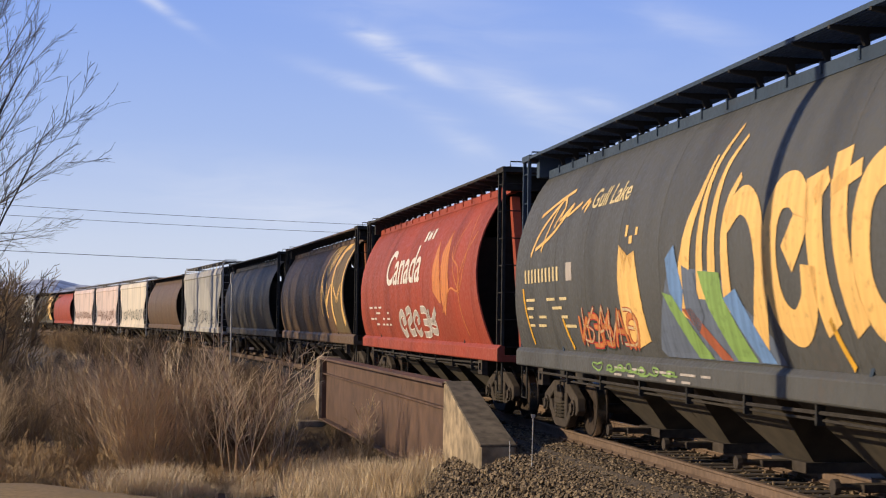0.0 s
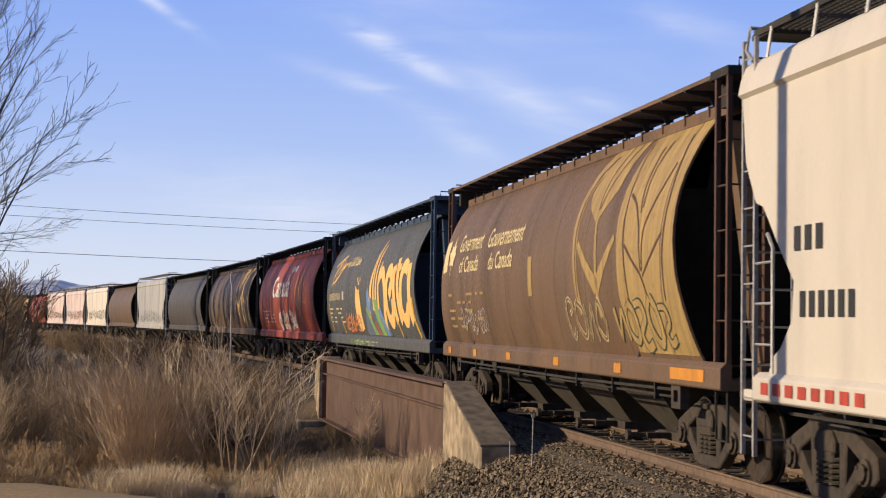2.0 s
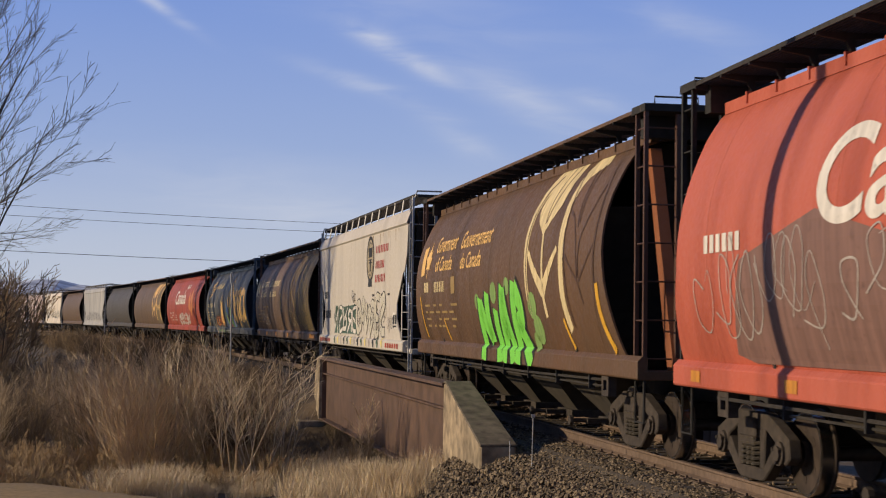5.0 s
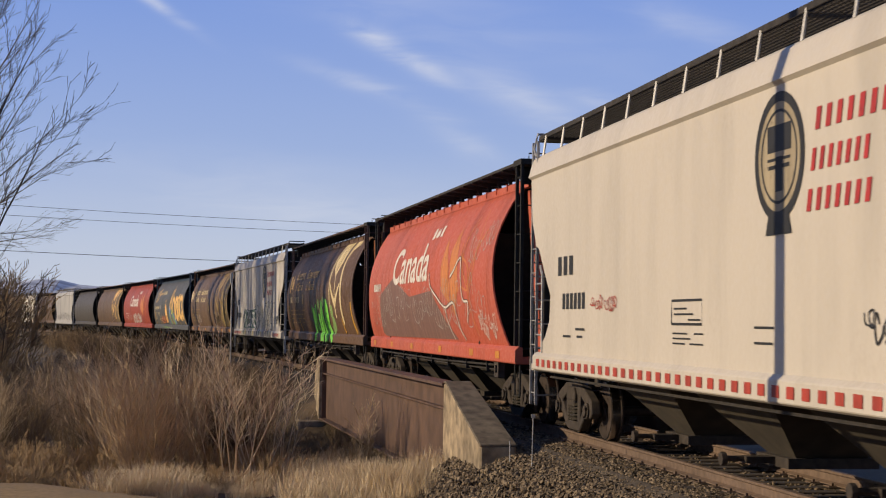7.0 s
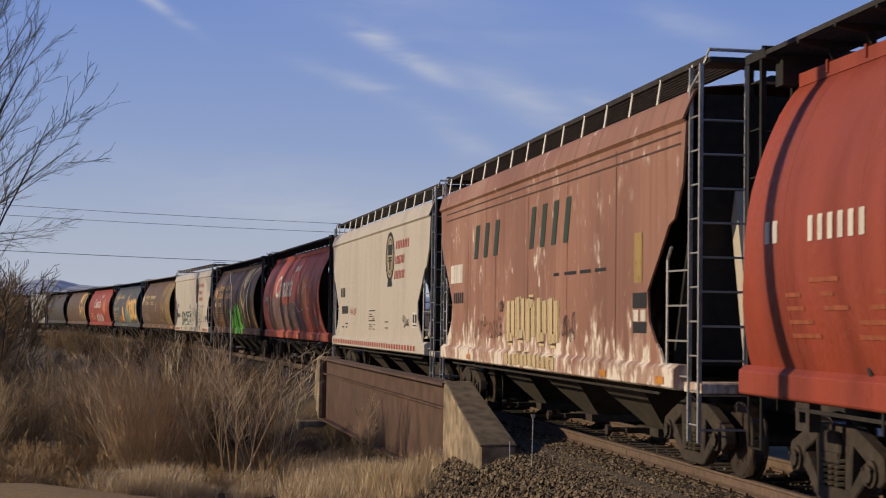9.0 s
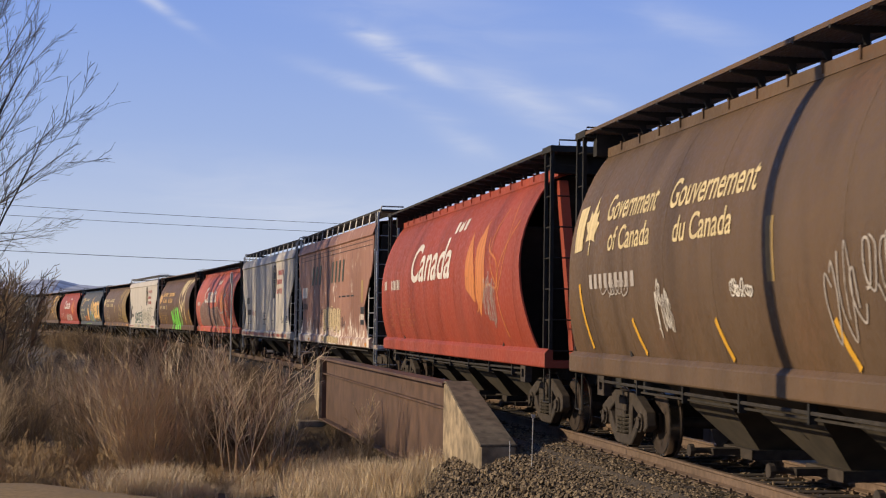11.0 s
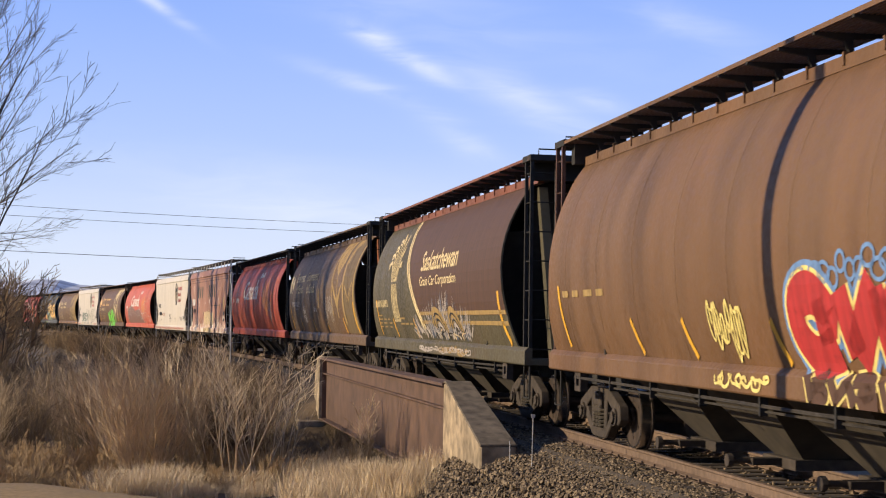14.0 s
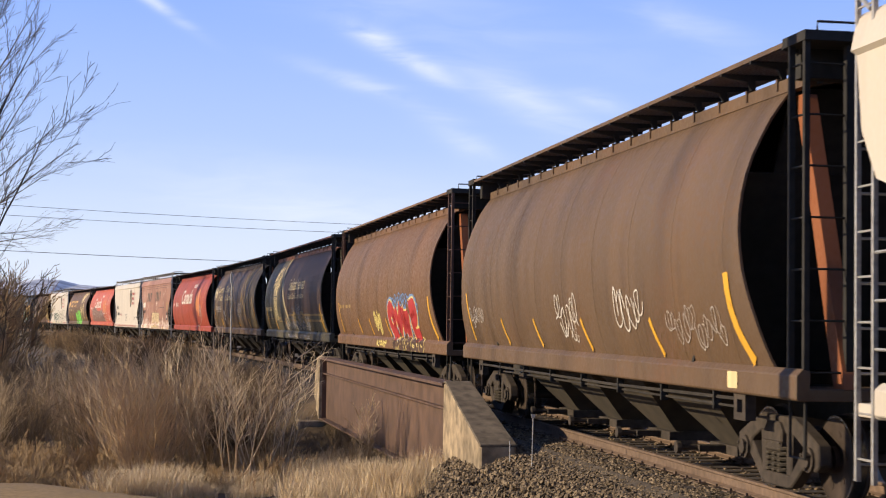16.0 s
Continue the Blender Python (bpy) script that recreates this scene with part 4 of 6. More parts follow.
def wheat_design(car_no, full, main="dullgold", line="dkbrown", du=0.0):
    """Tall stylised wheat ears that run up the curved side; the second ear fills the end of the car."""
    def at(pts):
        return [(u + du, z) for u, z in pts]
    field = at([(5.2, 4.29), (5.06, 3.75), (5.08, 3.3), (5.2, 2.8), (5.28, 2.2), (5.6, 1.45), (7.95, 1.45), (7.9, 2.0), (7.9, 3.0), (7.9, 4.29)])
    if full != "open":
        areas(car_no, "wheat_field", [field], main if full else "khaki", 0)
    strokes(car_no, "wheat_arc", [(at([(3.85, 4.29), (3.35, 4.1), (3.02, 3.75), (2.92, 3.3), (2.98, 2.9), (3.05, 2.4), (3.22, 1.95)]), 0.36, 0.16)], main, 1)
    areas(car_no, "wheat_grain", [at([(3.95, 3.22), (3.42, 3.48), (3.26, 3.7), (3.5, 4.05), (3.95, 4.29), (4.95, 4.29), (4.75, 4.0), (4.62, 3.65), (4.3, 3.45)])], main, 1)
    for pts, a, b in (([(3.95, 3.35), (4.08, 2.88), (4.12, 2.36), (4.22, 1.9)], 0.09, 0.15), ([(3.12, 2.98), (3.55, 2.66), (4.1, 2.32)], 0.1, 0.26), ([(4.98, 2.98), (4.52, 2.64), (4.12, 2.32)], 0.1, 0.26)):
        strokes(car_no, "wheat_stem", [(at(pts), a, b)], main, 1)
    strokes(car_no, "wheat_arc", [(at([(6.3, 4.29), (5.5, 4.1), (5.2, 3.75), (5.18, 3.3), (5.26, 2.8), (5.34, 2.2), (5.56, 1.7)]), 0.30, 0.24)], main, 1)
    if not full:
        strokes(car_no, "wheat_arc", [(at([(7.35, 4.2), (7.2, 3.8), (7.18, 3.3), (7.2, 2.8), (7.26, 2.2), (7.45, 1.7)]), 0.16, 0.34)], main, 1)
        for pts in ([(5.36, 3.6), (5.55, 3.9), (5.75, 4.25)], [(5.5, 2.86), (5.85, 2.68), (6.2, 2.45)], [(7.0, 2.95), (6.67, 2.72), (6.3, 2.45)]):
            strokes(car_no, "wheat_stem", [(at(pts), 0.14, 0.2)], main, 1)
    veins = ([(3.7, 4.2), (3.2, 3.9), (2.98, 3.4), (3.02, 2.8), (3.1, 2.2)], [(4.25, 4.29), (3.95, 3.8), (3.96, 3.4)], [(4.65, 4.29), (4.2, 3.8), (4.0, 3.42)], [(5.25, 4.2), (5.3, 3.7), (5.36, 3.25), (5.46, 2.75), (5.6, 2.2), (5.8, 1.75)],
             [(5.4, 3.52), (5.77, 3.35), (6.08, 3.0), (6.2, 2.48)], [(5.95, 4.1), (5.92, 3.6), (6.05, 3.23)], [(6.2, 4.15), (6.05, 3.75), (6.1, 3.3)], [(6.9, 3.8), (6.72, 3.54), (6.44, 3.23), (6.27, 2.98), (6.26, 2.48)],
             [(5.5, 2.84), (5.84, 2.63), (6.2, 2.42), (6.46, 2.1)], [(7.02, 2.93), (6.67, 2.69), (6.28, 2.42)], [(6.95, 4.15), (7.1, 3.5), (7.1, 2.93), (7.08, 2.6), (7.12, 2.1)])
    for pts in veins:
        strokes(car_no, "wheat_line", [(at(pts), 0.05, 0.035)], line, 2)


def canada_design(car_no, du=0.0):
    words(car_no, "Canada", -3.5 + du, 1.35 + du, 2.72, 3.62, "white", 0.1, 0.015)
    areas(car_no, "flag_emblem", [rect(0.85 + du, 1.1 + du, 3.68, 3.92), rect(1.75 + du, 2.0 + du, 3.70, 3.94)], "white", 2)
    areas(car_no, "leaf_emblem", [[(1.2 + du, 3.72), (1.3 + du, 3.92), (1.42 + du, 3.84), (1.52 + du, 3.94), (1.62 + du, 3.74), (1.42 + du, 3.68)]], "white", 2)
    for leaf in ([(3.1, 3.62), (2.9, 3.03), (3.02, 2.47), (3.83, 2.19), (3.9, 2.6), (3.62, 3.05)], [(4.25, 3.75), (3.8, 3.3), (3.95, 2.8), (3.95, 2.3), (4.25, 1.92), (4.8, 2.5), (4.62, 3.1)]):
        areas(car_no, "wheat_grain", [[(u + du, z) for u, z in leaf]], "orange", 1)
    for pts in ([(3.9, 2.2), (3.75, 2.8), (4.3, 3.75)], [(3.95, 2.0), (4.9, 2.5), (5.7, 2.45), (5.75, 2.9)], [(5.75, 2.4), (5.7, 2.9), (5.0, 3.15), (4.85, 3.4)], [(5.78, 2.45), (6.0, 2.9), (6.9, 3.6)], [(5.6, 3.9), (5.15, 3.4), (5.2, 2.9), (5.7, 2.5)], [(6.2, 4.0), (6.4, 3.4), (6.2, 2.8), (5.85, 2.4)], [(5.75, 2.4), (5.95, 1.9), (6.2, 1.55)]):
        strokes(car_no, "wheat_line", [([(u + du, z) for u, z in pts], 0.045)], "orange", 1)


def shield(car_no, cu, cz):
    bm = B()
    area(bm, ring(cu, cz, 0.62, 0.62, 0)[0][:-1])
    design(car_no, "shield_emblem", bm, "beige", 1, "oval shield emblem")
    strokes(car_no, "shield_ring", [ring(cu, cz, 0.60, 0.60, 0.1)], "black", 2)
    strokes(car_no, "shield_ring", [ring(cu, cz, 0.46, 0.46, 0.03)], "black", 2)
    areas(car_no, "shield_mark", [rect(cu - 0.3, cu + 0.32, cz + 0.05, cz + 0.32), rect(cu - 0.08, cu + 0.1, cz - 0.35, cz), rect(cu - 0.28, cu + 0.28, cz - 0.12, cz - 0.08), rect(cu - 0.3, cu + 0.3, cz - 0.04, cz - 0.01)], "black", 2)
    areas(car_no, "shield_foot", [[(cu - 0.34, cz - 0.78), (cu + 0.34, cz - 0.78), (cu + 0.26, cz - 0.58), (cu - 0.26, cz - 0.58)]], "black", 3)


def build_designs():
    # dark blue car
    A = [([(0.85, 1.9), (0.93, 2.3), (1.0, 2.55), (1.14, 2.9), (1.4, 3.3), (1.56, 3.72)], 0.55, 0.05), ([(1.5, 2.1), (1.52, 2.6), (1.58, 3.1), (1.68, 3.6), (1.98, 4.02)], 0.26, 0.06), ([(1.9, 2.1), (1.92, 2.7), (1.97, 3.2), (2.05, 3.55), (2.32, 3.86)], 0.27, 0.06),
         ([(2.36, 1.95), (2.34, 2.4), (2.33, 2.85), (2.4, 3.15), (2.6, 3.4)], 0.28, 0.1), ([(2.36, 2.92), (2.78, 3.12), (3.2, 2.92), (3.38, 2.45), (3.25, 1.98), (3.05, 1.62)], 0.3, 0.36),
         ([(4.56, 2.38), (4.5, 2.02), (4.15, 1.79), (3.78, 1.95), (3.62, 2.4), (3.66, 2.85), (3.86, 3.1), (4.2, 3.1), (4.42, 2.85), (4.05, 2.45)], 0.36),
         ([(4.64, 3.22), (4.72, 2.75), (4.8, 2.25), (4.97, 1.77)], 0.38), ([(4.68, 2.98), (4.95, 3.2)], 0.2),
         ([(5.2, 3.4), (5.25, 3.0), (5.32, 2.5), (5.45, 2.05), (5.56, 1.77)], 0.34), ([(5.05, 3.05), (5.65, 3.2)], 0.17),
         ([(6.6, 3.1), (6.2, 3.18), (5.88, 3.05), (5.74, 2.7), (5.74, 2.2), (5.98, 1.86), (6.35, 1.88), (6.72, 2.2)], 0.36), ([(6.8, 3.22), (6.84, 2.8), (6.9, 2.2), (7.07, 1.77)], 0.42)]
    strokes(0, "lettering", A, "gold", 2, "Alberta in tall brush-like yellow letters")
    words(0, "Gull Lake", -3.55, -1.65, 3.46, 3.74, "cream", 0.25, 0.012)
    strokes(0, "script_lettering", [([(-6.9, 2.9), (-6.4, 3.3), (-5.6, 3.7)], 0.07), ([(-6.2, 2.95), (-5.9, 3.3), (-5.5, 3.75), (-5.2, 3.6)], 0.06), ([(-6.7, 3.55), (-5.7, 3.75), (-5.0, 3.85)], 0.06), ([(-5.6, 3.3), (-5.2, 3.6), (-5.3, 3.4), (-4.7, 3.62), (-4.9, 3.45), (-4.2, 3.6)], 0.05), ([(-6.6, 3.0), (-5.6, 3.2), (-4.9, 3.5)], 0.06), ([(-4.1, 3.5), (-3.8, 3.62), (-3.9, 3.45), (-3.7, 3.6)], 0.05)], "gold", 2, "looping yellow script lettering")
    bars(0, -7.3, -4.9, 2.46, 2.68, 10, "cream", 0.55)
    areas(0, "marking_box", [rect(-4.55, -4.2, 2.45, 2.72)], "palegrey", 1)
    small_print(0, -7.3, -4.2, 1.75, 2.3, 4, "cream", 3)
    areas(0, "splash_mark", [[(-1.7, 2.85), (-1.78, 2.4), (-1.75, 1.7), (-1.3, 1.5), (-0.72, 1.6), (-0.82, 2.2), (-1.0, 2.75), (-1.15, 2.45), (-1.3, 2.7), (-1.45, 2.45)], rect(-1.25, -1.12, 2.85, 2.95), rect(-1.0, -0.9, 2.95, 3.05), rect(-1.45, -1.35, 2.95, 3.1)], "gold", 2)
    areas(0, "overspray", [[(-0.4, 1.5), (0.4, 2.5), (2.0, 2.4), (3.4, 1.7), (3.6, 1.42), (-0.2, 1.42)]], "haze", 1)
    graffiti(0, -4.2, -1.1, 1.5, 2.0, 5, "orange", "crimson", 11, 0.07, "dkgreen", 0.1, 2.0)
    graffiti(0, -4.0, -1.3, 1.5, 2.05, 4, "tancream", "crimson", 18, 0.035, "", 0.2, 2.0)
    for mat, drip in (("leaf", [(1.45, 2.42), (2.15, 2.38), (2.2, 2.1), (2.85, 1.43), (2.25, 1.43), (1.7, 2.0)]), ("leaf", [(0.1, 2.2), (0.5, 2.15), (1.5, 1.43), (1.0, 1.43)]), ("sky", [(0.3, 2.6), (0.62, 2.75), (0.9, 2.2), (0.75, 1.95), (0.4, 2.2)]),
                      ("sky", [(2.2, 2.1), (2.6, 2.2), (3.35, 1.43), (2.95, 1.43)]), ("dullorange", [(0.75, 2.0), (1.1, 2.0), (2.1, 1.43), (1.75, 1.43)]), ("haze", [(0.9, 2.5), (1.3, 2.4), (1.5, 1.9), (1.2, 1.7), (0.9, 2.0)])):
        areas(0, "paint_drip", [drip], mat, 3, "run of spray paint")
    scribble(0, -3.5, 0.2, 1.12, 1.3, 7, "leaf", 13)
    small_print(0, -2.4, 1.5, 1.12, 1.3, 2, "palegrey", 4)
    end_stripes(0, (-5.0, 4.9))
    # brown car with government lettering and gold wheat
    government(1)
    wheat_design(1, True, du=0.45)
    small_print(1, -6.8, -3.2, 1.7, 2.5, 5, "dullgold", 5)
    areas(1, "stencil_panel", [rect(0.45, 0.72, 2.25, 2.9)], "dullgold", 1)
    scribble(1, -5.6, -3.2, 1.5, 2.2, 6, "palegrey", 21)
    graffiti(1, 2.8, 4.9, 1.55, 2.2, 4, "khaki", "tancream", 22, 0.05, "", -0.1, 1.2, "cream outlined graffiti", (0, 6, 3, 6))
    graffiti(1, 5.4, 7.8, 1.52, 2.15, 5, "dullgold", "dkgreen", 23, 0.10, "", -0.15, 1.0, "dark green outlined graffiti", (3, 6, 2, 6, 2))
    sill_reflectors(1, (-7.5, -4.8, -1.8, 1.65, 5.0))
    areas(1, "reflector", [rect(7.4, 8.6, 1.16, 1.3)], "refl", 2, "long orange reflector")
    # white car with graffiti
    shield(2, 2.4, 3.56)
    for z, a, b, n in ((3.66, 3.35, 5.4, 8), (3.24, 3.3, 4.75, 7), (2.86, 3.25, 4.9, 7)):
        bars(2, a, b, z + 0.02, z + 0.23, n, "crimson", 0.55, 0.05)
    areas(2, "graffiti_ground", [[(-4.5, 1.42), (-4.7, 2.0), (-4.2, 2.3), (-2.4, 2.25), (-0.2, 2.3), (0.1, 1.9), (0.2, 1.42)]], "green", 1, "muted green sprayed ground")
    graffiti(2, -4.6, 0.1, 1.44, 2.3, 5, "white", "dkgreen", 31, 0.12, "", 0.1, 1.6, "white graffiti on green", (3, 2, 1, 1, 4))
    graffiti(2, 0.0, 4.9, 1.42, 2.5, 6, "offwhite", "black", 36, 0.24, "", 0.1, 2.4, "cream rounded graffiti with black outline", (0, 5, 3, 1, 4, 2))
    scribble(2, 0.0, 5.0, 1.4, 2.5, 9, "black", 37, 0.03)
    scribble(2, -4.7, 0.0, 1.42, 2.35, 8, "dkgreen", 38, 0.04)
    for k in range(7):
        strokes(2, "rust_run", [([(2.2 + k * 0.8 + 0.2 * math.sin(k * 4), 4.2), (2.2 + k * 0.8 + 0.2 * math.sin(k * 4), 4.2 - 0.12 - 0.1 * (k % 3))], 0.10, 0.02)], "rustwash", 1)
    for u in (-4.6, -1.2, 3.2, 5.6):
        strokes(2, "panel_seam", [([(u, 1.5), (u, 4.18)], 0.016)], "palegrey", 1)
    for k in range(14):
        strokes(2, "graffiti", [([(-4.2 + k * 0.68, 1.29), (-4.0 + k * 0.68, 1.2), (-4.1 + k * 0.68, 1.08)], 0.18, 0.1)], ("green", "lemon", "palegrey", "black")[k % 4], 2)
    scribble(2, -1.0, -0.2, 2.3, 2.8, 3, "black", 34, 0.03)
    scribble(2, 5.3, 6.3, 1.5, 2.0, 4, "black", 35, 0.02)
    bars(2, -6.9, -6.1, 2.54, 2.78, 3, "black", 0.4)
    bars(2, -6.75, -5.4, 1.9, 2.15, 6, "black", 0.4)
    small_print(2, 1.9, 5.6, 2.5, 2.68, 1, "black", 6)
    areas(2, "label_plate", [rect(6.1, 6.75, 1.62, 2.04)], "white", 1)
    areas(2, "label_print", [rect(6.17, 6.38, 1.74, 1.98), rect(6.44, 6.66, 1.74, 1.98), rect(6.17, 6.66, 1.66, 1.70)], "black", 2)
    bars(2, -7.6, -5.0, 1.12, 1.24, 8, "stripered", 0.4)
    bars(2, 5.4, 7.4, 1.12, 1.24, 6, "stripered", 0.4)
    # brown car with bright green graffiti
    government(3, "gold", 0.0, 0.1)
    wheat_design(3, "open", "cream")
    lime = ([(-0.98, 1.1), (-0.9, 1.7), (-0.8, 2.26)], [(-0.75, 2.15), (-0.5, 1.75), (-0.25, 1.5)], [(-0.2, 1.45), (-0.22, 1.9), (-0.15, 2.36)], [(0.42, 1.1), (0.4, 1.6), (0.48, 2.05)], [(0.8, 1.1), (0.95, 1.8), (1.15, 2.46)], [(1.15, 2.4), (1.3, 1.8), (1.5, 1.1)], [(0.9, 1.72), (1.35, 1.7)],
            [(1.85, 1.1), (1.92, 1.8), (2.04, 2.52)], [(2.1, 2.4), (2.45, 2.12), (2.42, 1.88), (2.05, 1.78)], [(2.15, 1.8), (2.5, 1.45), (2.85, 1.1)])
    for pts in lime:
        strokes(3, "graffiti_outline", [(pts, 0.56)], "black", 2)
        strokes(3, "graffiti", [(pts, 0.40, 0.36)], "lime", 3, "bright lime-green block graffiti")
    for u, z, r in ((-1.1, 2.2, 0.2), (-0.9, 1.9, 0.16), (0.4, 2.35, 0.25), (1.5, 2.45, 0.2), (3.3, 2.1, 0.28), (3.5, 1.7, 0.3), (3.2, 1.5, 0.2)):
        areas(3, "paint_cloud", [ring(u, z, r, r * 0.8, 0, 16)[0][:-1]], "leaf", 1)
    bars(3, -6.9, -6.3, 2.47, 2.69, 2, "cream", 0.3)
    bars(3, -5.65, -4.4, 2.46, 2.68, 6, "cream", 0.5)
    areas(3, "marking_box", [rect(-3.7, -3.3, 2.4, 2.75)], "dullgold", 1)
    small_print(3, -6.9, -3.0, 1.7, 2.3, 4, "dullgold", 7)
    end_stripes(3, (-4.8, 5.2))
    # faded red, tagged
    canada_design(4)
    scribble(4, -7.0, 7.0, 1.5, 2.9, 22, "palegrey", 51, 0.025)
    scribble(4, 5.5, 7.6, 2.9, 3.8, 5, "palegrey", 53, 0.025)
    scribble(4, 6.4, 7.9, 1.4, 2.1, 7, "white", 52, 0.03)
    for pts in ([(1.6, 2.9), (1.75, 2.6), (2.45, 2.35), (3.3, 2.12), (4.25, 2.2), (4.5, 1.7), (4.8, 1.45)], [(4.0, 2.75), (4.3, 2.85), (4.95, 3.1), (5.2, 2.3), (5.7, 2.2), (5.4, 1.8)], [(3.3, 2.1), (3.4, 1.8), (3.7, 1.45)]):
        strokes(4, "graffiti_outline", [(pts, 0.10, 0.07)], "dkbrown", 2)
        strokes(4, "graffiti_tag", [(pts, 0.045)], "white", 3, "white spray-can line")
    areas(4, "overspray", [[(-6.0, 1.5), (-5.5, 2.5), (-3.5, 2.9), (-1.0, 2.4), (1.8, 2.5), (3.0, 1.9), (4.0, 1.45), (-5.5, 1.42)]], "greypink", 1)
    bars(4, -6.6, -5.4, 2.6, 2.8, 6, "white", 0.35)
    sill_reflectors(4, (-7.5, -4.6, -1.6, 2.0, 5.3, 7.6))
    # clean white
    shield(5, 3.05, 3.5)
    for z, a, b, n in ((3.64, 3.95, 5.85, 8), (3.26, 3.85, 5.2, 7), (2.88, 3.75, 5.25, 7)):
        bars(5, a, b, z + 0.02, z + 0.23, n, "crimson", 0.55, 0.05)
    bars(5, -6.05, -5.0, 2.55, 2.84, 3, "black", 0.4)
    bars(5, -5.75, -4.35, 2.03, 2.27, 6, "black", 0.35)
    scribble(5, -4.1, -2.7, 1.95, 2.25, 6, "stripered", 61, 0.022)
    strokes(5, "label_frame", [([(-0.35, 1.82), (0.75, 1.82), (0.75, 2.1), (-0.35, 2.1), (-0.35, 1.82)], 0.03, 0.03, False)], "black", 1)
    small_print(5, -0.25, 0.7, 1.86, 2.06, 3, "black", 8)
    small_print(5, -0.3, 0.8, 1.58, 1.76, 3, "black", 9)
    small_print(5, 2.4, 3.3, 1.62, 1.86, 3, "black", 10)
    scribble(5, 5.0, 5.9, 1.6, 2.0, 5, "black", 62, 0.03)
    small_print(5, -5.7, -4.4, 1.6, 1.82, 2, "black", 12)
    areas(5, "label_plate", [rect(6.35, 7.0, 1.66, 2.04)], "white", 1)
    areas(5, "label_print", [rect(6.42, 6.62, 1.78, 1.98), rect(6.7, 6.92, 1.78, 1.98), rect(6.42, 6.92, 1.70, 1.73)], "black", 2)
    for k in range(38):
        areas(5, "reflector", [rect(-7.2 + k * 0.38, -7.01 + k * 0.38, 1.11, 1.23)], "stripered", 2, "red reflector square")
    # faded brown, peeling
    bars(6, -4.6, -1.9, 3.05, 3.70, 3, "dkgreen", 0.6, 0.2)
    bars(6, 0.1, 3.1, 3.05, 3.74, 4, "dkgreen", 0.62, 0.2)
    block_graffiti(6, -1.6, 2.2, 1.50, 2.22, 5, 71)
    block_graffiti(6, -1.4, 2.2, 1.06, 1.30, 6, 72)
    scribble(6, 2.35, 3.1, 1.45, 2.05, 5, "black", 73, 0.022)
    scribble(6, -4.6, -1.9, 1.45, 1.95, 9, "dkbrown", 74, 0.016)
    scribble(6, -2.2, -1.8, 2.0, 2.3, 3, "black", 75, 0.022)
    areas(6, "label_plate", [rect(-7.1, -5.8, 2.62, 3.0)], "white", 1)
    areas(6, "stencil_panel", [rect(6.05, 6.4, 2.35, 3.0)], "dullgold", 1)
    areas(6, "label_print", [rect(6.0, 6.6, 2.02, 2.22), rect(6.02, 6.6, 1.7, 1.84)], "black", 1)
    areas(6, "label_plate", [rect(6.04, 6.25, 1.85, 2.0), rect(6.35, 6.56, 1.85, 2.0)], "white", 1)
    small_print(6, 1.8, 5.0, 2.55, 2.7, 1, "black", 14)
    bars(6, -6.7, -5.6, 2.2, 2.42, 5, "black", 0.4)
    for u in (-5.2, -2.6, 0.0, 2.6, 5.2):
        strokes(6, "panel_seam", [([(u, 1.5), (u, 4.18)], 0.02)], "rust", 1)
    for z in (3.98, 4.12):
        strokes(6, "side_rib", [([(-7.7, z), (7.9, z)], 0.025)], "dkbrown", 1)
    sill_reflectors(6, (-4.9, 1.1, 4.7, 7.2), 1.13, 0.1)
    # orange-red
    canada_design(7)
    bars(7, -7.45, -7.05, 2.62, 2.84, 2, "white", 0.35)
    bars(7, -6.35, -5.0, 2.6, 2.84, 6, "white", 0.5)
    small_print(7, -7.0, -3.2, 1.7, 2.35, 5, "dullorange", 15)
    scribble(7, 4.6, 5.6, 1.6, 3.0, 5, "palegrey", 81, 0.03)
    # brown with wheat outlines
    government(8, "cream", -0.35)
    wheat_design(8, False, "dullgold")
    scribble(8, -6.3, -5.0, 2.1, 2.5, 4, "palegrey", 82, 0.03)
    bars(8, -6.9, -4.6, 2.3, 2.5, 9, "palegrey", 0.4)
    scribble(8, -3.9, -3.3, 1.6, 2.4, 5, "white", 83, 0.03)
    scribble(8, -1.2, -0.6, 2.1, 2.35, 4, "white", 84, 0.03)
    scribble(8, 1.3, 3.2, 1.5, 2.8, 7, "palegrey", 85, 0.04)
    areas(8, "stencil_panel", [rect(-0.1, 0.1, 2.25, 2.9)], "dullgold", 1)
    end_stripes(8)
    # olive and brown
    areas(9, "brown_panel", [[(-3.5, 4.28), (-3.2, 3.9), (-2.85, 3.5), (-2.5, 3.1), (-2.05, 2.7), (-1.6, 2.32), (-1.1, 1.95), (7.95, 1.95), (8.0, 3.0), (8.05, 4.28)]], "dkbrown", 1)
    for d in (0.0, 0.2):
        strokes(9, "gold_band", [([(-3.6 + d, 4.28), (-3.3 + d, 3.9), (-2.95 + d, 3.5), (-2.6 + d, 3.1), (-2.15 + d, 2.7), (-1.7 + d, 2.32), (-1.2 + d, 1.95), (-0.8 + d, 1.65)], 0.1)], "cream", 2)
        strokes(9, "gold_band", [([(-0.9, 2.0 - d), (7.9, 2.0 - d)], 0.08)], "dullgold", 2)
    words(9, "Saskatchewan", -0.7, 3.45, 2.96, 3.42, "cream", 0.15, 0.012)
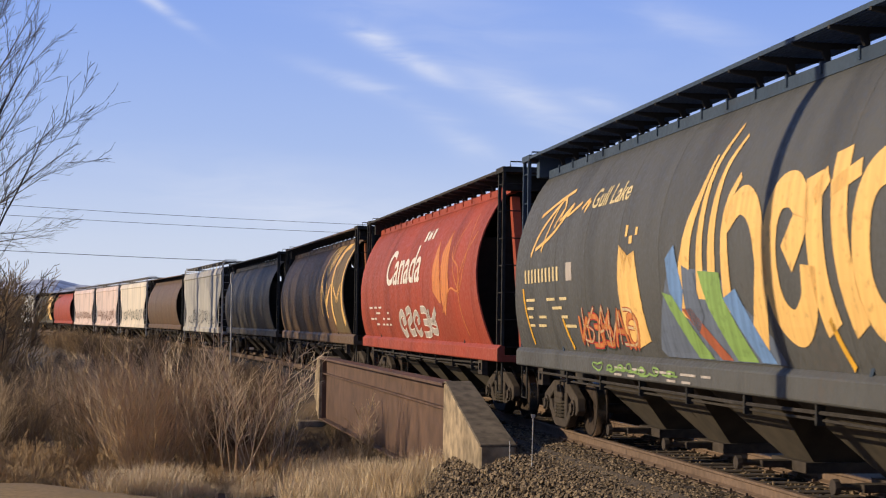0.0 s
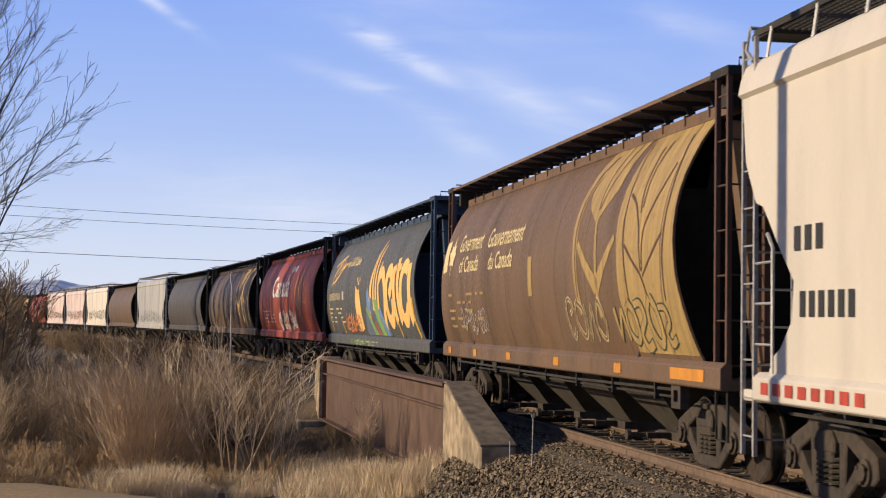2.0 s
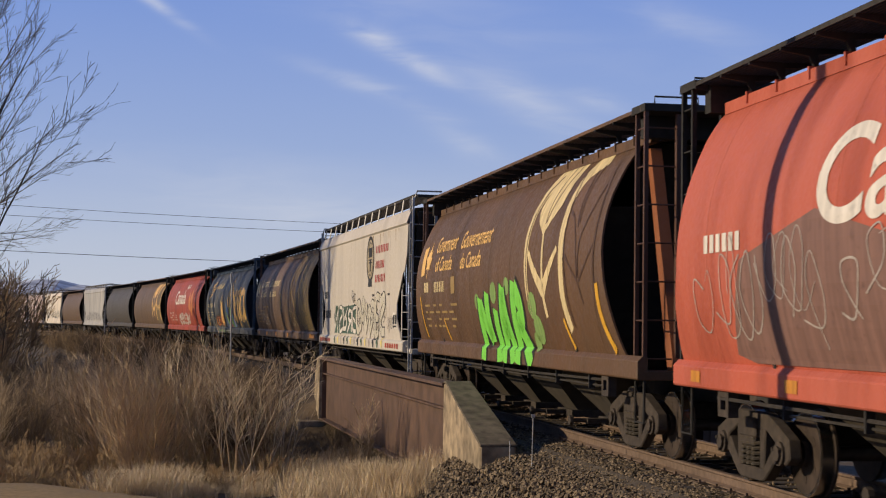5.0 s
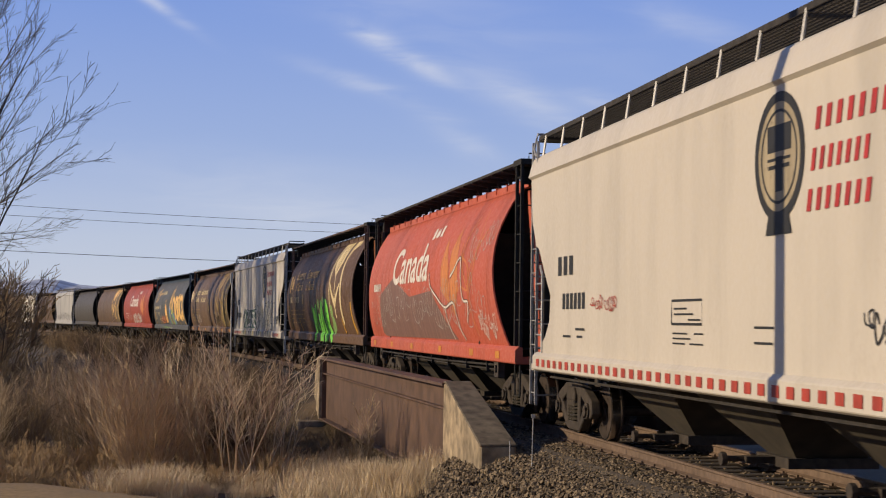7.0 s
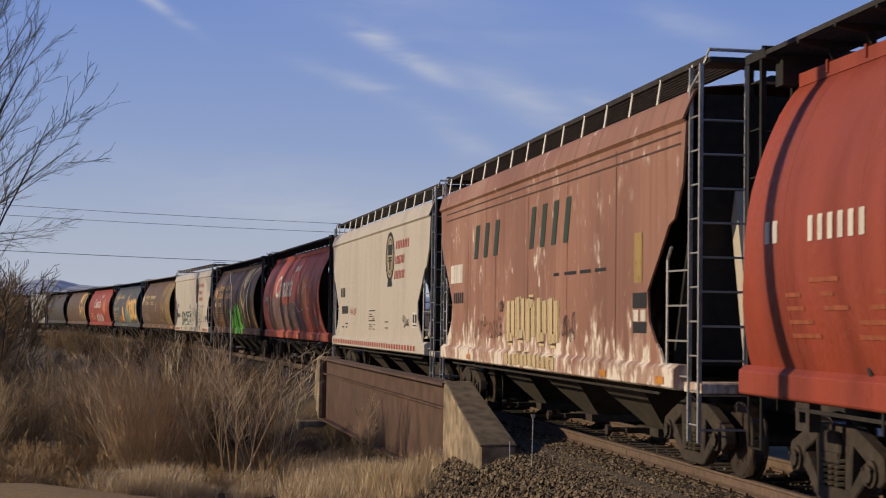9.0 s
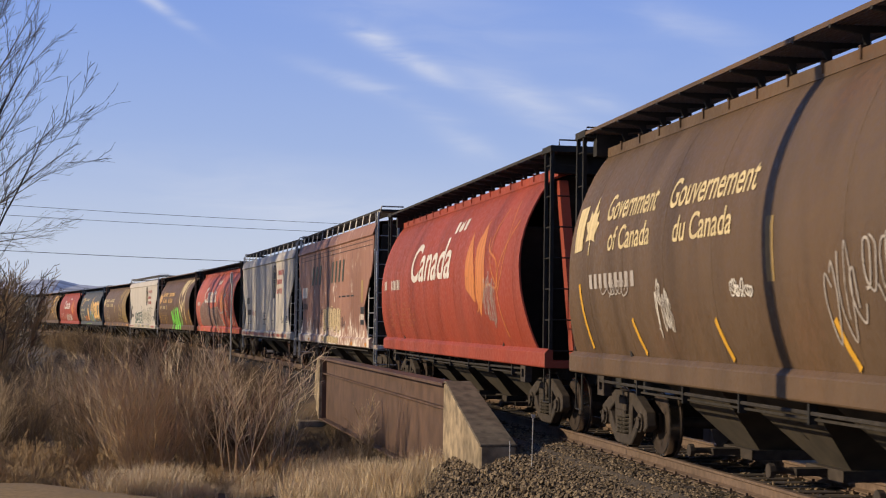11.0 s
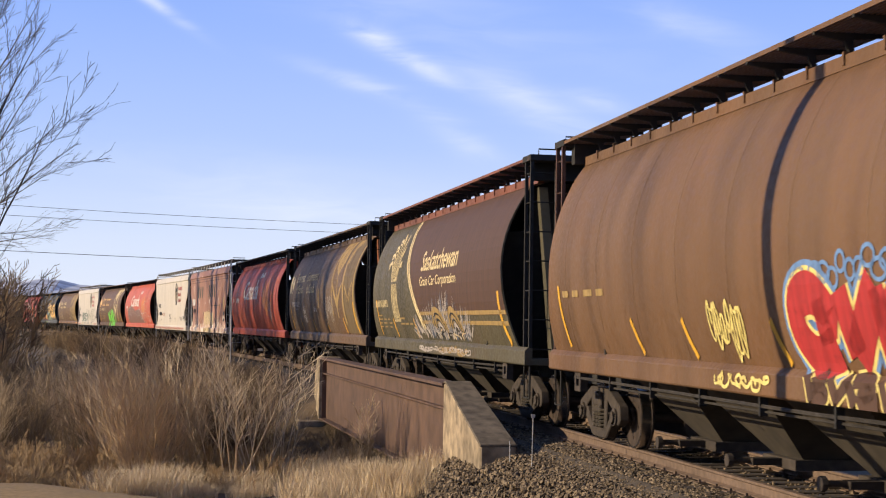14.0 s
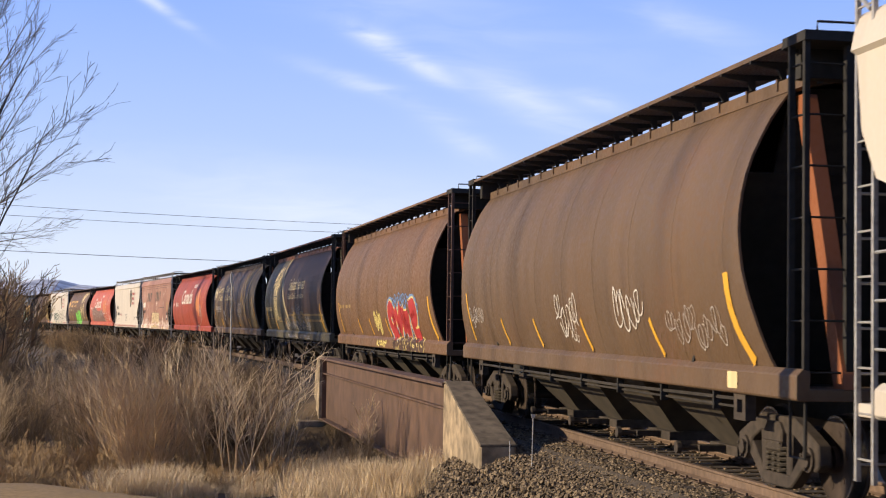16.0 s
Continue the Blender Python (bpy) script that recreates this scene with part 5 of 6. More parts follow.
    words(9, "Grain Car Corporation", -0.75, 3.4, 2.56, 2.84, "cream", 0.0, 0.01)
    for k in range(6):
        strokes(9, "wheat_stem", [([(-4.87 + k * 0.146, 2.75), (-4.86 + k * 0.155, 2.4), (-4.69 + k * 0.16, 1.8)], 0.075)], "cream", 2)
    fronds = ([(-4.87, 2.81), (-4.95, 3.1), (-5.2, 3.32), (-5.6, 3.24)], [(-4.74, 2.81), (-4.82, 3.15), (-5.05, 3.5), (-5.48, 3.5)], [(-4.62, 2.81), (-4.7, 3.2), (-4.85, 3.65), (-5.22, 3.7)], [(-4.5, 2.81), (-4.55, 3.2), (-4.6, 3.78), (-4.98, 3.88)], [(-4.4, 2.81), (-4.4, 3.2), (-4.3, 3.75), (-4.66, 4.02)],
              [(-4.3, 2.81), (-4.25, 3.1), (-4.05, 3.55), (-4.0, 3.98)], [(-4.22, 2.81), (-4.14, 3.1), (-3.92, 3.4), (-3.76, 3.66)], [(-4.14, 2.81), (-4.04, 3.02), (-3.85, 3.24), (-3.66, 3.26)])
    for pts in fronds:
        strokes(9, "wheat_frond", [(pts, 0.06, 0.085)], "cream", 2, "yellow wheat sheaf frond")
        x, z = pts[-1]
        strokes(9, "wheat_frond", [([pts[2], ((pts[2][0] + x) / 2, (pts[2][1] + z) / 2 - 0.07), (x + 0.03, z - 0.09)], 0.03, 0.045)], "cream", 2)
    bars(9, -7.6, -5.5, 2.18, 2.36, 10, "cream", 0.55)
    small_print(9, -7.3, -5.3, 1.65, 2.05, 4, "dullgold", 16)
    small_print(9, -3.9, -2.2, 1.6, 2.0, 3, "dullgold", 17)
    rnd = random.Random(91)
    for k in range(110):
        u = rnd.uniform(-1.9, 4.3)
        r = 2.55 - 0.17 * abs(u - 1.9) - rnd.uniform(0, 0.5)
        z = rnd.uniform(1.42, 1.6)
        tip = u + (u - 2.0) * 0.12 + rnd.uniform(-0.25, 0.25)
        strokes(9, "graffiti_spike", [([(u, z), ((u + tip) / 2 + rnd.uniform(-0.1, 0.1), (z + r) / 2), (tip, r)], 0.085, 0.012)], "palegrey" if k % 3 else "haze", 2)
    for cu in (1.35, 3.05):
        for r, w, mat, layer in ((0.74, 0.16, "dullgold", 3), (0.60, 0.05, "black", 4), (0.50, 0.09, "dullgold", 3), (0.38, 0.05, "black", 4), (0.22, 0.12, "palegrey", 3), (0.12, 0.05, "black", 4)):
            arc = [(cu + (1.1 if cu < 2 else 0.9) * r * math.cos(0.2 - 0.25 * j + 3.3), 1.62 + 0.62 * r * math.sin(0.2 + 0.25 * j)) for j in range(13)]
            strokes(9, "graffiti_eye", [(arc, w, w * 0.6)], mat, layer, "painted eye-like swirl")
    for k in range(14):
        u = 0.6 + k * 0.26
        strokes(9, "graffiti_swirl", [([(u, 1.46), (u + rnd.uniform(-0.2, 0.2), 1.56), (u + rnd.uniform(0.1, 0.4), 1.5 + rnd.uniform(0, 0.2))], 0.07, 0.02)], ("black", "palegrey", "tancream")[k % 3], 4)
    scribble(9, -1.6, 4.4, 1.12, 1.3, 10, "palegrey", 92, 0.05)
    scribble(9, 0.8, 3.9, 1.12, 1.3, 6, "dullgold", 93, 0.06)
    end_stripes(9, (-5.0, -2.0))
    # rusty brown with red graffiti
    graffiti(10, 1.8, 5.7, 1.43, 2.16, 4, "crimson", "lemon", 105, 0.40, "sky", -0.1, 1.2, "red graffiti with pale yellow outline", (0, 3, 5, 2))
    graffiti(10, 1.9, 6.1, 1.10, 1.38, 8, "dkbrown", "lemon", 102, 0.16, "", -0.1, 1.4)
    for k in range(22):
        strokes(10, "graffiti_bubble", [ring(1.8 + k * 0.19, 2.2 + 0.16 * math.sin(k * 0.15) + 0.07 * math.sin(k * 2.3), 0.12 + 0.03 * math.sin(k * 7), 0.09, 0.04, 14)], "sky", 2)
    scribble(10, -0.8, 0.3, 1.4, 2.2, 6, "lemon", 103, 0.05)
    scribble(10, -0.8, 0.9, 1.12, 1.32, 6, "lemon", 104, 0.05)
    small_print(10, -7.2, -4.5, 2.2, 2.5, 1, "dullgold", 18)
    end_stripes(10, (-3.8, -1.7, 1.1))
    # plain brown with white tags
    scribble(11, -0.5, 0.9, 1.5, 2.3, 4, "white", 111, 0.035)
    scribble(11, 2.8, 4.1, 1.5, 2.4, 4, "white", 112, 0.035)
    scribble(11, -7.3, -6.0, 1.7, 2.2, 6, "palegrey", 113, 0.03)
    scribble(11, 5.0, 7.0, 1.5, 2.1, 8, "palegrey", 114, 0.02)
    end_stripes(11, (-4.5, -2.0, 1.0, 4.3))
    areas(11, "stencil_panel", [rect(6.9, 7.2, 1.14, 1.32)], "cream", 2)
    # cars already far down the line
    canada_design(-1)
    graffiti(-1, -1.8, 3.2, 1.5, 2.1, 5, "palegrey", "white", 121, 0.13)
    small_print(-1, -6.5, -3.0, 1.7, 2.3, 4, "white", 19)
    wheat_design(-2, False, "gold")
    wheat_design(-10, True, "gold")
    for k in (-6, -7, -8, -11):
        scribble(k, -6, 6, 1.45, 2.6, 12, "rust" if k != -6 else "dkgreen", 130 - k, 0.12)
    scribble(-4, -6, 6, 1.4, 2.4, 12, "black", 140, 0.06)


build_designs()


# ---- bridge ----
def build_bridge():
    a0, a1 = BRIDGE
    lat = -2.6
    x0, y0, _ = track(a0, lat)
    x1, y1, _ = track(a1, lat)
    length = math.hypot(x1 - x0, y1 - y0)
    turn = math.degrees(math.atan2(x0 - x1, y1 - y0))
    base = new("girder_bridge")
    tagged(base, "rust-brown riveted steel plate girder rail bridge", "bridge")
    base.matrix_world = pose(x0, y0, 0, 0, 0, turn)
    for k, x in enumerate((0.12, 5.0)):
        bm = B()
        box(bm, x - 0.01, x + 0.01, 0, length, -1.05, 0.66)
        part("web_plate", bm, M["girder"], base)
        bm = B()
        box(bm, x - 0.2, x + 0.2, 0, length, 0.66, 0.72)
        box(bm, x - 0.2, x + 0.2, 0, length, -1.1, -1.05)
        box(bm, x - 0.12, x + 0.12, 0, length, 0.23, 0.27)
        part("flange", bm, M["girder"], base, "", 0, 0.008)
        for j in range(2):
            bm = B()
            y = 0.05 + j * (length - 0.1)
            box(bm, x - 0.14, x + 0.14, y - 0.02, y + 0.02, -1.05, 0.66)
            part("stiffener", bm, M["girder"], base)
    # near wing wall: a stub that ramps down toward the camera side of the track
    bm = B()
    slab(bm, [(0.05, 0.72), (-0.15, 0.72), (-3.25, -0.15), (-3.25, -2.4), (0.05, -2.4)], "x", -0.04, 0.42)
    for v in bm.verts:
        if v.co.y < -1:
            v.co.x += -0.05 if v.co.x < 0 else 0.08
    cap = B()
    slab(cap, [(0.03, 0.755), (-0.14, 0.755), (-3.26, -0.12), (-3.26, -0.165), (-0.15, 0.71), (0.03, 0.71)], "x", -0.045, 0.43)
    for v in cap.verts:
        if v.co.y < -1:
            v.co.x += -0.05 if v.co.x < 0 else 0.08
    wing = thing("wing_wall", bm, M["concrete"], "weathered concrete wing wall with sloped top", "abutment", kind="structure", bevel=0.03)
    wing.matrix_world = pose(x0, y0, 0, 0, 0, turn)
    part("coping", cap, M["oldconcrete"], wing, "lichen-dark weathered coping", 0, 0.012)
    bm = B()
    slab(bm, [(0.0, 0.74), (0.45, 0.74), (0.95, 0.2), (1.05, -0.5), (0.55, -0.62), (0.55, -2.6), (0.0, -2.6)], "x", -0.12, 0.55)
    slab(bm, [(-0.25, -1.12), (4.5, -1.12), (4.5, -3.6), (-0.25, -3.6)], "x", -0.75, 5.6)
    far = thing("far_abutment", bm, M["concrete"], "weathered concrete abutment at the far end of the girder", "abutment", kind="structure", bevel=0.03)
    far.matrix_world = pose(x1, y1, 0, 0, 0, turn)
    bm = B()
    slab(bm, [(-2.2, -1.12), (0.3, -1.12), (0.3, -3.8), (-2.2, -3.8)], "x", 0.0, 5.4)
    near = thing("near_abutment", bm, M["concrete"], "concrete abutment under the girder end", "abutment", kind="structure", bevel=0.03)
    near.matrix_world = pose(x0, y0, 0, 0, 0, turn)


build_bridge()


# ---- track pieces ----
def build_track_pieces():
    bed = bpy.data.objects["ballast_bed"]
    bm = B()
    box(bm, -1.30, 1.30, -0.115, 0.115, -0.33, -0.175)
    me = finish(bm, "tie", M["tie"], 0, 0.012)
    bm = B()
    box(bm, -0.18, 0.18, -0.09, 0.09, -0.175, -0.163)
    for x, y in ((-0.12, -0.05), (0.12, 0.05)):
        box(bm, x - 0.015, x + 0.015, y - 0.015, y + 0.015, -0.165, -0.13)
    plate = finish(bm, "tie_plate", M["rail"])
    rnd = random.Random(2)
    for k in range(150):
        s = 12 + k * 0.53
        tie = new("tie", me)
        tie.parent = bed
        tie.matrix_world = at_track(s, rnd.uniform(-0.05, 0.05), 0.0, rnd.uniform(-0.8, 0.8))
        if k < 60:
            for x in (-0.755, 0.755):
                p = new("tie_plate", plate)
                p.parent, p.location = tie, (x, 0, 0)


def build_stones():
    """Loose crushed stone on the shoulder, one heap of small faceted lumps."""
    rnd = random.Random(3)
    verts, faces = [], []
    ico = [(0, 0, 1), (0.89, 0, 0.45), (0.28, 0.85, 0.45), (-0.72, 0.53, 0.45), (-0.72, -0.53, 0.45), (0.28, -0.85, 0.45), (0.72, 0.53, -0.45), (-0.28, 0.85, -0.45), (-0.89, 0, -0.45), (-0.28, -0.85, -0.45), (0.72, -0.53, -0.45), (0, 0, -1)]
    tri = [(0, 1, 2), (0, 2, 3), (0, 3, 4), (0, 4, 5), (0, 5, 1), (1, 6, 2), (2, 6, 7), (2, 7, 3), (3, 7, 8), (3, 8, 4), (4, 8, 9), (4, 9, 5), (5, 9, 10), (5, 10, 1), (1, 10, 6)]
    n = 0
    while n < 38000:
        s = 13 + 19 * rnd.random()
        lat = -1.0 - 3.8 * rnd.random() ** 1.1
        if n > 27000:
            s, lat = 13 + 16 * rnd.random(), rnd.uniform(-2.35, -0.85)
        elif n > 21500:
            s, lat = 13 + 40 * rnd.random() ** 1.7, rnd.uniform(-1.4, 1.4)
        if lat < -1.9 and s > 28:
            continue
        x, y, _ = track(s, lat)
        z = ground_z(x, y) if lat < -1.75 else -0.205 - max(0, -lat - 1.45) * 0.3
        r = rnd.uniform(0.016, 0.042) * (1.2 if lat < -2 else 1)
        turn = Euler((rnd.uniform(0, 6), rnd.uniform(0, 6), rnd.uniform(0, 6))).to_matrix()
        i = len(verts)
        a, b, c = rnd.uniform(0.7, 1.2), rnd.uniform(0.7, 1.2), rnd.uniform(0.5, 0.9)
        for p in ico:
            v = turn @ Vector((p[0] * a, p[1] * b, p[2] * c)) * r * rnd.uniform(0.8, 1.15)
            verts.append((x + v.x, y + v.y, z + v.z + r * 0.25))
        faces += [tuple(i + k for k in t) for t in tri]
        n += 1
    me = bpy.data.meshes.new("ballast_stones")
    me.from_pydata(verts, [], faces)
    m, nn, l, b = shader("loose_stone", 0.9)
    geo = nn.new("ShaderNodeNewGeometry")
    c = ramp_of(nn, l, geo.outputs["Random Per Island"], [(0.0, (0.07, 0.052, 0.035)), (0.5, (0.17, 0.122, 0.072)), (1.0, (0.32, 0.24, 0.15))])
    f = noise_of(nn, l, 40, (1, 1, 1), 4)
    l.new(mix_of(nn, l, c, ramp_of(nn, l, f, [(0.3, (0.7, 0.7, 0.7)), (0.7, (1, 1, 1))]), 1.0, "MULTIPLY"), b.inputs["Base Color"])
    me.materials.append(m)
    tagged(new("ballast_stones", me), "brown-grey crushed stone on the shoulder", "ballast", kind="stuff")


build_track_pieces()
build_stones()


# ---- poles, posts, wires ----
def build_posts():
    # wooden pole beside the camera: its shadow falls across every passing car
    bm = B()
    rod(bm, (0, 0, -0.5), (0, 0, 10.5), 0.155, 14, 0.12)
    thing("utility_pole", bm, M["wood"], "weathered wooden utility pole", "pole", smooth=40).matrix_world = pose(-3.9, 15.0, -0.6)
    bm = B()
    rod(bm, (0, 0, -2.0), (0, 0, 3.75), 0.035, 8)
    post = thing("sign_post", bm, M["silver"], "thin grey metal trackside post", "post", smooth=40)
    bm = B()
    slab(bm, [(-0.03, 3.3), (0.14, 3.3), (0.14, 3.72), (-0.03, 3.72)], "x", -0.05, -0.04)
    part("sign_plate", bm, M["silver"], post)
    post.matrix_world = at_track(66.5, -3.5, 0, 4)
    bm = B()
    rod(bm, (0, 0, -2.0), (0, 0, 3.4), 0.09, 8)
    thing("signal_post", bm, M["wood"], "short grey post far down the line", "post", smooth=40).matrix_world = at_track(195, -4, 0)
    for lat, s, top, tilt, w in ((-2.2, 23.1, 0.46, 1.0, 0.008), (-2.3, 24.2, -0.02, -1.0, 0.01)):
        bm = B()
        rod(bm, (0, 0, -0.9), (0, 0, top), w, 6)
        if top > 0.3:
            box(bm, -0.03, 0.03, -0.01, 0.01, top - 0.05, top)
        stake = thing("marker_stake", bm, M["silver"], "thin metal marker stake in the gravel", "stake")
        stake.matrix_world = at_track(s, lat, 0) @ pose(0, 0, 0, 0, tilt, 0)


def build_wires():
    poles = ((-46.0, 150.0), (48.0, 190.0))
    bm = B()
    for z0, z1, off in ((13.5, 13.3, 0.0), (12.45, 12.35, 0.6), (9.0, 8.7, 0.0)):
        pts = []
        for k in range(25):
            f = k / 24
            x, y = (poles[0][i] + f * (poles[1][i] - poles[0][i]) for i in (0, 1))
            pts.append((x + off, y, z0 + f * (z1 - z0) - 1.6 * 4 * f * (1 - f) * 0.5))
        bm = B()
        tube(bm, pts, 0.022 if z0 > 10 else 0.03, 5)
        thing("power_line", bm, M["dark"], "thin dark overhead power line", "wire", "overhead lines")
    for x, y in poles:
        bm = B()
        rod(bm, (0, 0, -3), (0, 0, 15.2), 0.16, 10, 0.12)
        box(bm, -1.0, 1.0, -0.06, 0.06, 13.4, 13.55)
        thing("line_pole", bm, M["wood"], "wooden power line pole with cross-arm", "pole", "line poles", smooth=40).matrix_world = pose(x, y, 0, 0, 0, -23)


build_posts()
build_wires()


# ---- plants ----
def twig_mesh(name, material, height, seed, depth=3, thick=0.02, kids=2, first=0.0, drift=0.16, lean=0.0, fine=0.005, spread=0.0):
    """One bare stem that forks into finer and finer twigs; three-sided, tapered."""
    rnd = random.Random(seed)
    verts, faces = [], []

    def seg(p, q, r0, r1):
        d = (q - p).normalized()
        a = d.orthogonal().normalized()
        b = d.cross(a)
        i = len(verts)
        for c, r in ((p, r0), (q, r1)):
            for k in range(3):
                verts.append(c + (a * math.cos(k * 2.094) + b * math.sin(k * 2.094)) * r)
        for k in range(3):
            j = (k + 1) % 3
            faces.append((i + k, i + j, i + 3 + j, i + 3 + k))

    def grow(p, d, length, r, level):
        n = 6 if level == 1 else 4 if level < depth else 3
        for k in range(n):
            d = (d + Vector((rnd.uniform(-1, 1), rnd.uniform(-1, 1), rnd.uniform(-0.5, 0.9))) * drift).normalized()
            q = p + d * (length / n)
            r0, r1 = (max(fine, r * (1 - 0.8 * f / n)) for f in (k, k + 1))
            seg(p, q, r0, r1)
            if level < depth and (level > 1 or (k + 1) / n > first):
                for _ in range(rnd.randint(1, kids)):
                    side = Vector((rnd.uniform(-1, 1), rnd.uniform(-1, 1), rnd.uniform(-0.1, 0.9))).normalized()
                    grow(p + (q - p) * rnd.random(), (d * 1.1 + side * 0.7).normalized(), length * rnd.uniform(0.28, 0.5), r1 * 0.6, level + 1)
            p = q

    a, t = rnd.uniform(0, 6.283), rnd.uniform(0.02, max(0.02, lean))
    k = spread * rnd.random() ** 0.5
    grow(Vector((math.cos(a) * k, math.sin(a) * k, -0.15)), Vector((math.cos(a) * t, math.sin(a) * t, 1)).normalized(), height * (rnd.uniform(0.6, 1.0) if lean else 1), thick, 1)
    me = bpy.data.meshes.new(name)
    me.from_pydata(verts, [], faces)
    me.materials.append(material)
    return me


def wand_mesh(name, material, height, seed, thick, fan, spread, kids, fine, bare=0.15, shoots=1):
    """One upright stem with slender side shoots that stay close to its line."""
    rnd = random.Random(seed)
    verts, faces = [], []

    def seg(p, q, r0, r1):
        d = (q - p).normalized()
        a = d.orthogonal().normalized()
        b = d.cross(a)
        i = len(verts)
        for c, r in ((p, r0), (q, r1)):
            for k in range(3):
                verts.append(c + (a * math.cos(k * 2.094) + b * math.sin(k * 2.094)) * r)
        for k in range(3):
            j = (k + 1) % 3
            faces.append((i + k, i + j, i + 3 + j, i + 3 + k))

    def grow(p, d, length, r, level):
        n = (6, 4, 2)[level - 1]
        for k in range(n):
            d = (d + Vector((rnd.uniform(-1, 1), rnd.uniform(-1, 1), rnd.uniform(-0.3, 0.9))) * (0.05, 0.06, 0.1)[level - 1]).normalized()
            q = p + d * (length / n)
            seg(p, q, max(fine, r * (1 - 0.85 * k / n)), max(fine, r * (1 - 0.85 * (k + 1) / n)))
            if level < 3 and (level > 1 or (k + 0.5) / n > bare):
                for _ in range(rnd.randint(kids - 1, kids)):
                    a, t = rnd.uniform(0, 6.283), rnd.uniform(0.4, 0.75)
                    side = d.orthogonal().normalized()
                    side = side * math.cos(a) + d.cross(side) * math.sin(a)
                    grow(p + (q - p) * rnd.random(), (d + side * t).normalized(), length * (0.5 - 0.28 * k / n) * rnd.uniform(0.7, 1.1), r * 0.45, level + 1)
            p = q

    a, k = rnd.uniform(0, 6.283), spread * rnd.random() ** 0.5
    foot = Vector((math.cos(a) * k, math.sin(a) * k, -0.15))
    for j in range(shoots):
        b, t = a + (rnd.uniform(-1.2, 1.2) if j else 0.0), fan * rnd.random() ** 0.6
        grow(foot.copy(), Vector((math.cos(b) * t, math.sin(b) * t, 1)).normalized(), height * rnd.uniform(0.62, 1.0), thick, 1)
    me = bpy.data.meshes.new(name)
    me.from_pydata(verts, [], faces)
    me.materials.append(material)
    return me


def shrub_of(name, material, stems, height, seed, label, group, thick=0.016, fan=0.45, spread=0.3, kids=2, fine=0.005, bare=0.15, category="shrub", shoots=1):
    """A clump: one part for each stem, which may fork into several shoots at its foot."""
    bush = tagged(new(name), label, category, group)
    for k in range(stems):
        stem = new("stem", wand_mesh("stem", M[material], height, seed * 100 + k, thick, fan, spread, kids, fine, bare, shoots))
        stem.parent = bush
    return bush


def plant(bush, x, y, z, size, turn):
    m = Matrix.Translation((x, y, z)) @ Matrix.Rotation(turn, 4, "Z") @ Matrix.Scale(size, 4)
    if "set" in bush:
        return copy_thing(bush, m)
    bush["set"] = 1
    bush.matrix_basis = m
    return bush


def grass_mesh(name, n, radius, height, seed, bend=0.5, width=0.006):
    rnd = random.Random(seed)
    verts, faces = [], []
    for _ in range(n):
        a, r = rnd.uniform(0, 6.283), radius * rnd.random() ** 0.5
        x, y = math.cos(a) * r, math.sin(a) * r
        h, b, t = height * rnd.uniform(0.45, 1.0), rnd.uniform(0.1, bend), rnd.uniform(0, 6.283)
        dx, dy = math.cos(t), math.sin(t)
        i = len(verts)
        for f, w in ((0, width), (0.5, width * 0.8), (1.0, width * 0.2)):
            o = b * h * f * f
            verts += [(x + dx * o - dy * w, y + dy * o + dx * w, h * f * (1 - 0.2 * b * f)), (x + dx * o + dy * w, y + dy * o - dx * w, h * f * (1 - 0.2 * b * f))]
        faces += [(i, i + 1, i + 3, i + 2), (i + 2, i + 3, i + 5, i + 4)]
    me = bpy.data.meshes.new(name)
    me.from_pydata(verts, [], faces)
    me.materials.append(M["grass"])
    return me


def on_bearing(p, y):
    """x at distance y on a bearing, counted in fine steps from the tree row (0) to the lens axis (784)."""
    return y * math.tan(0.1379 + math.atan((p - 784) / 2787))


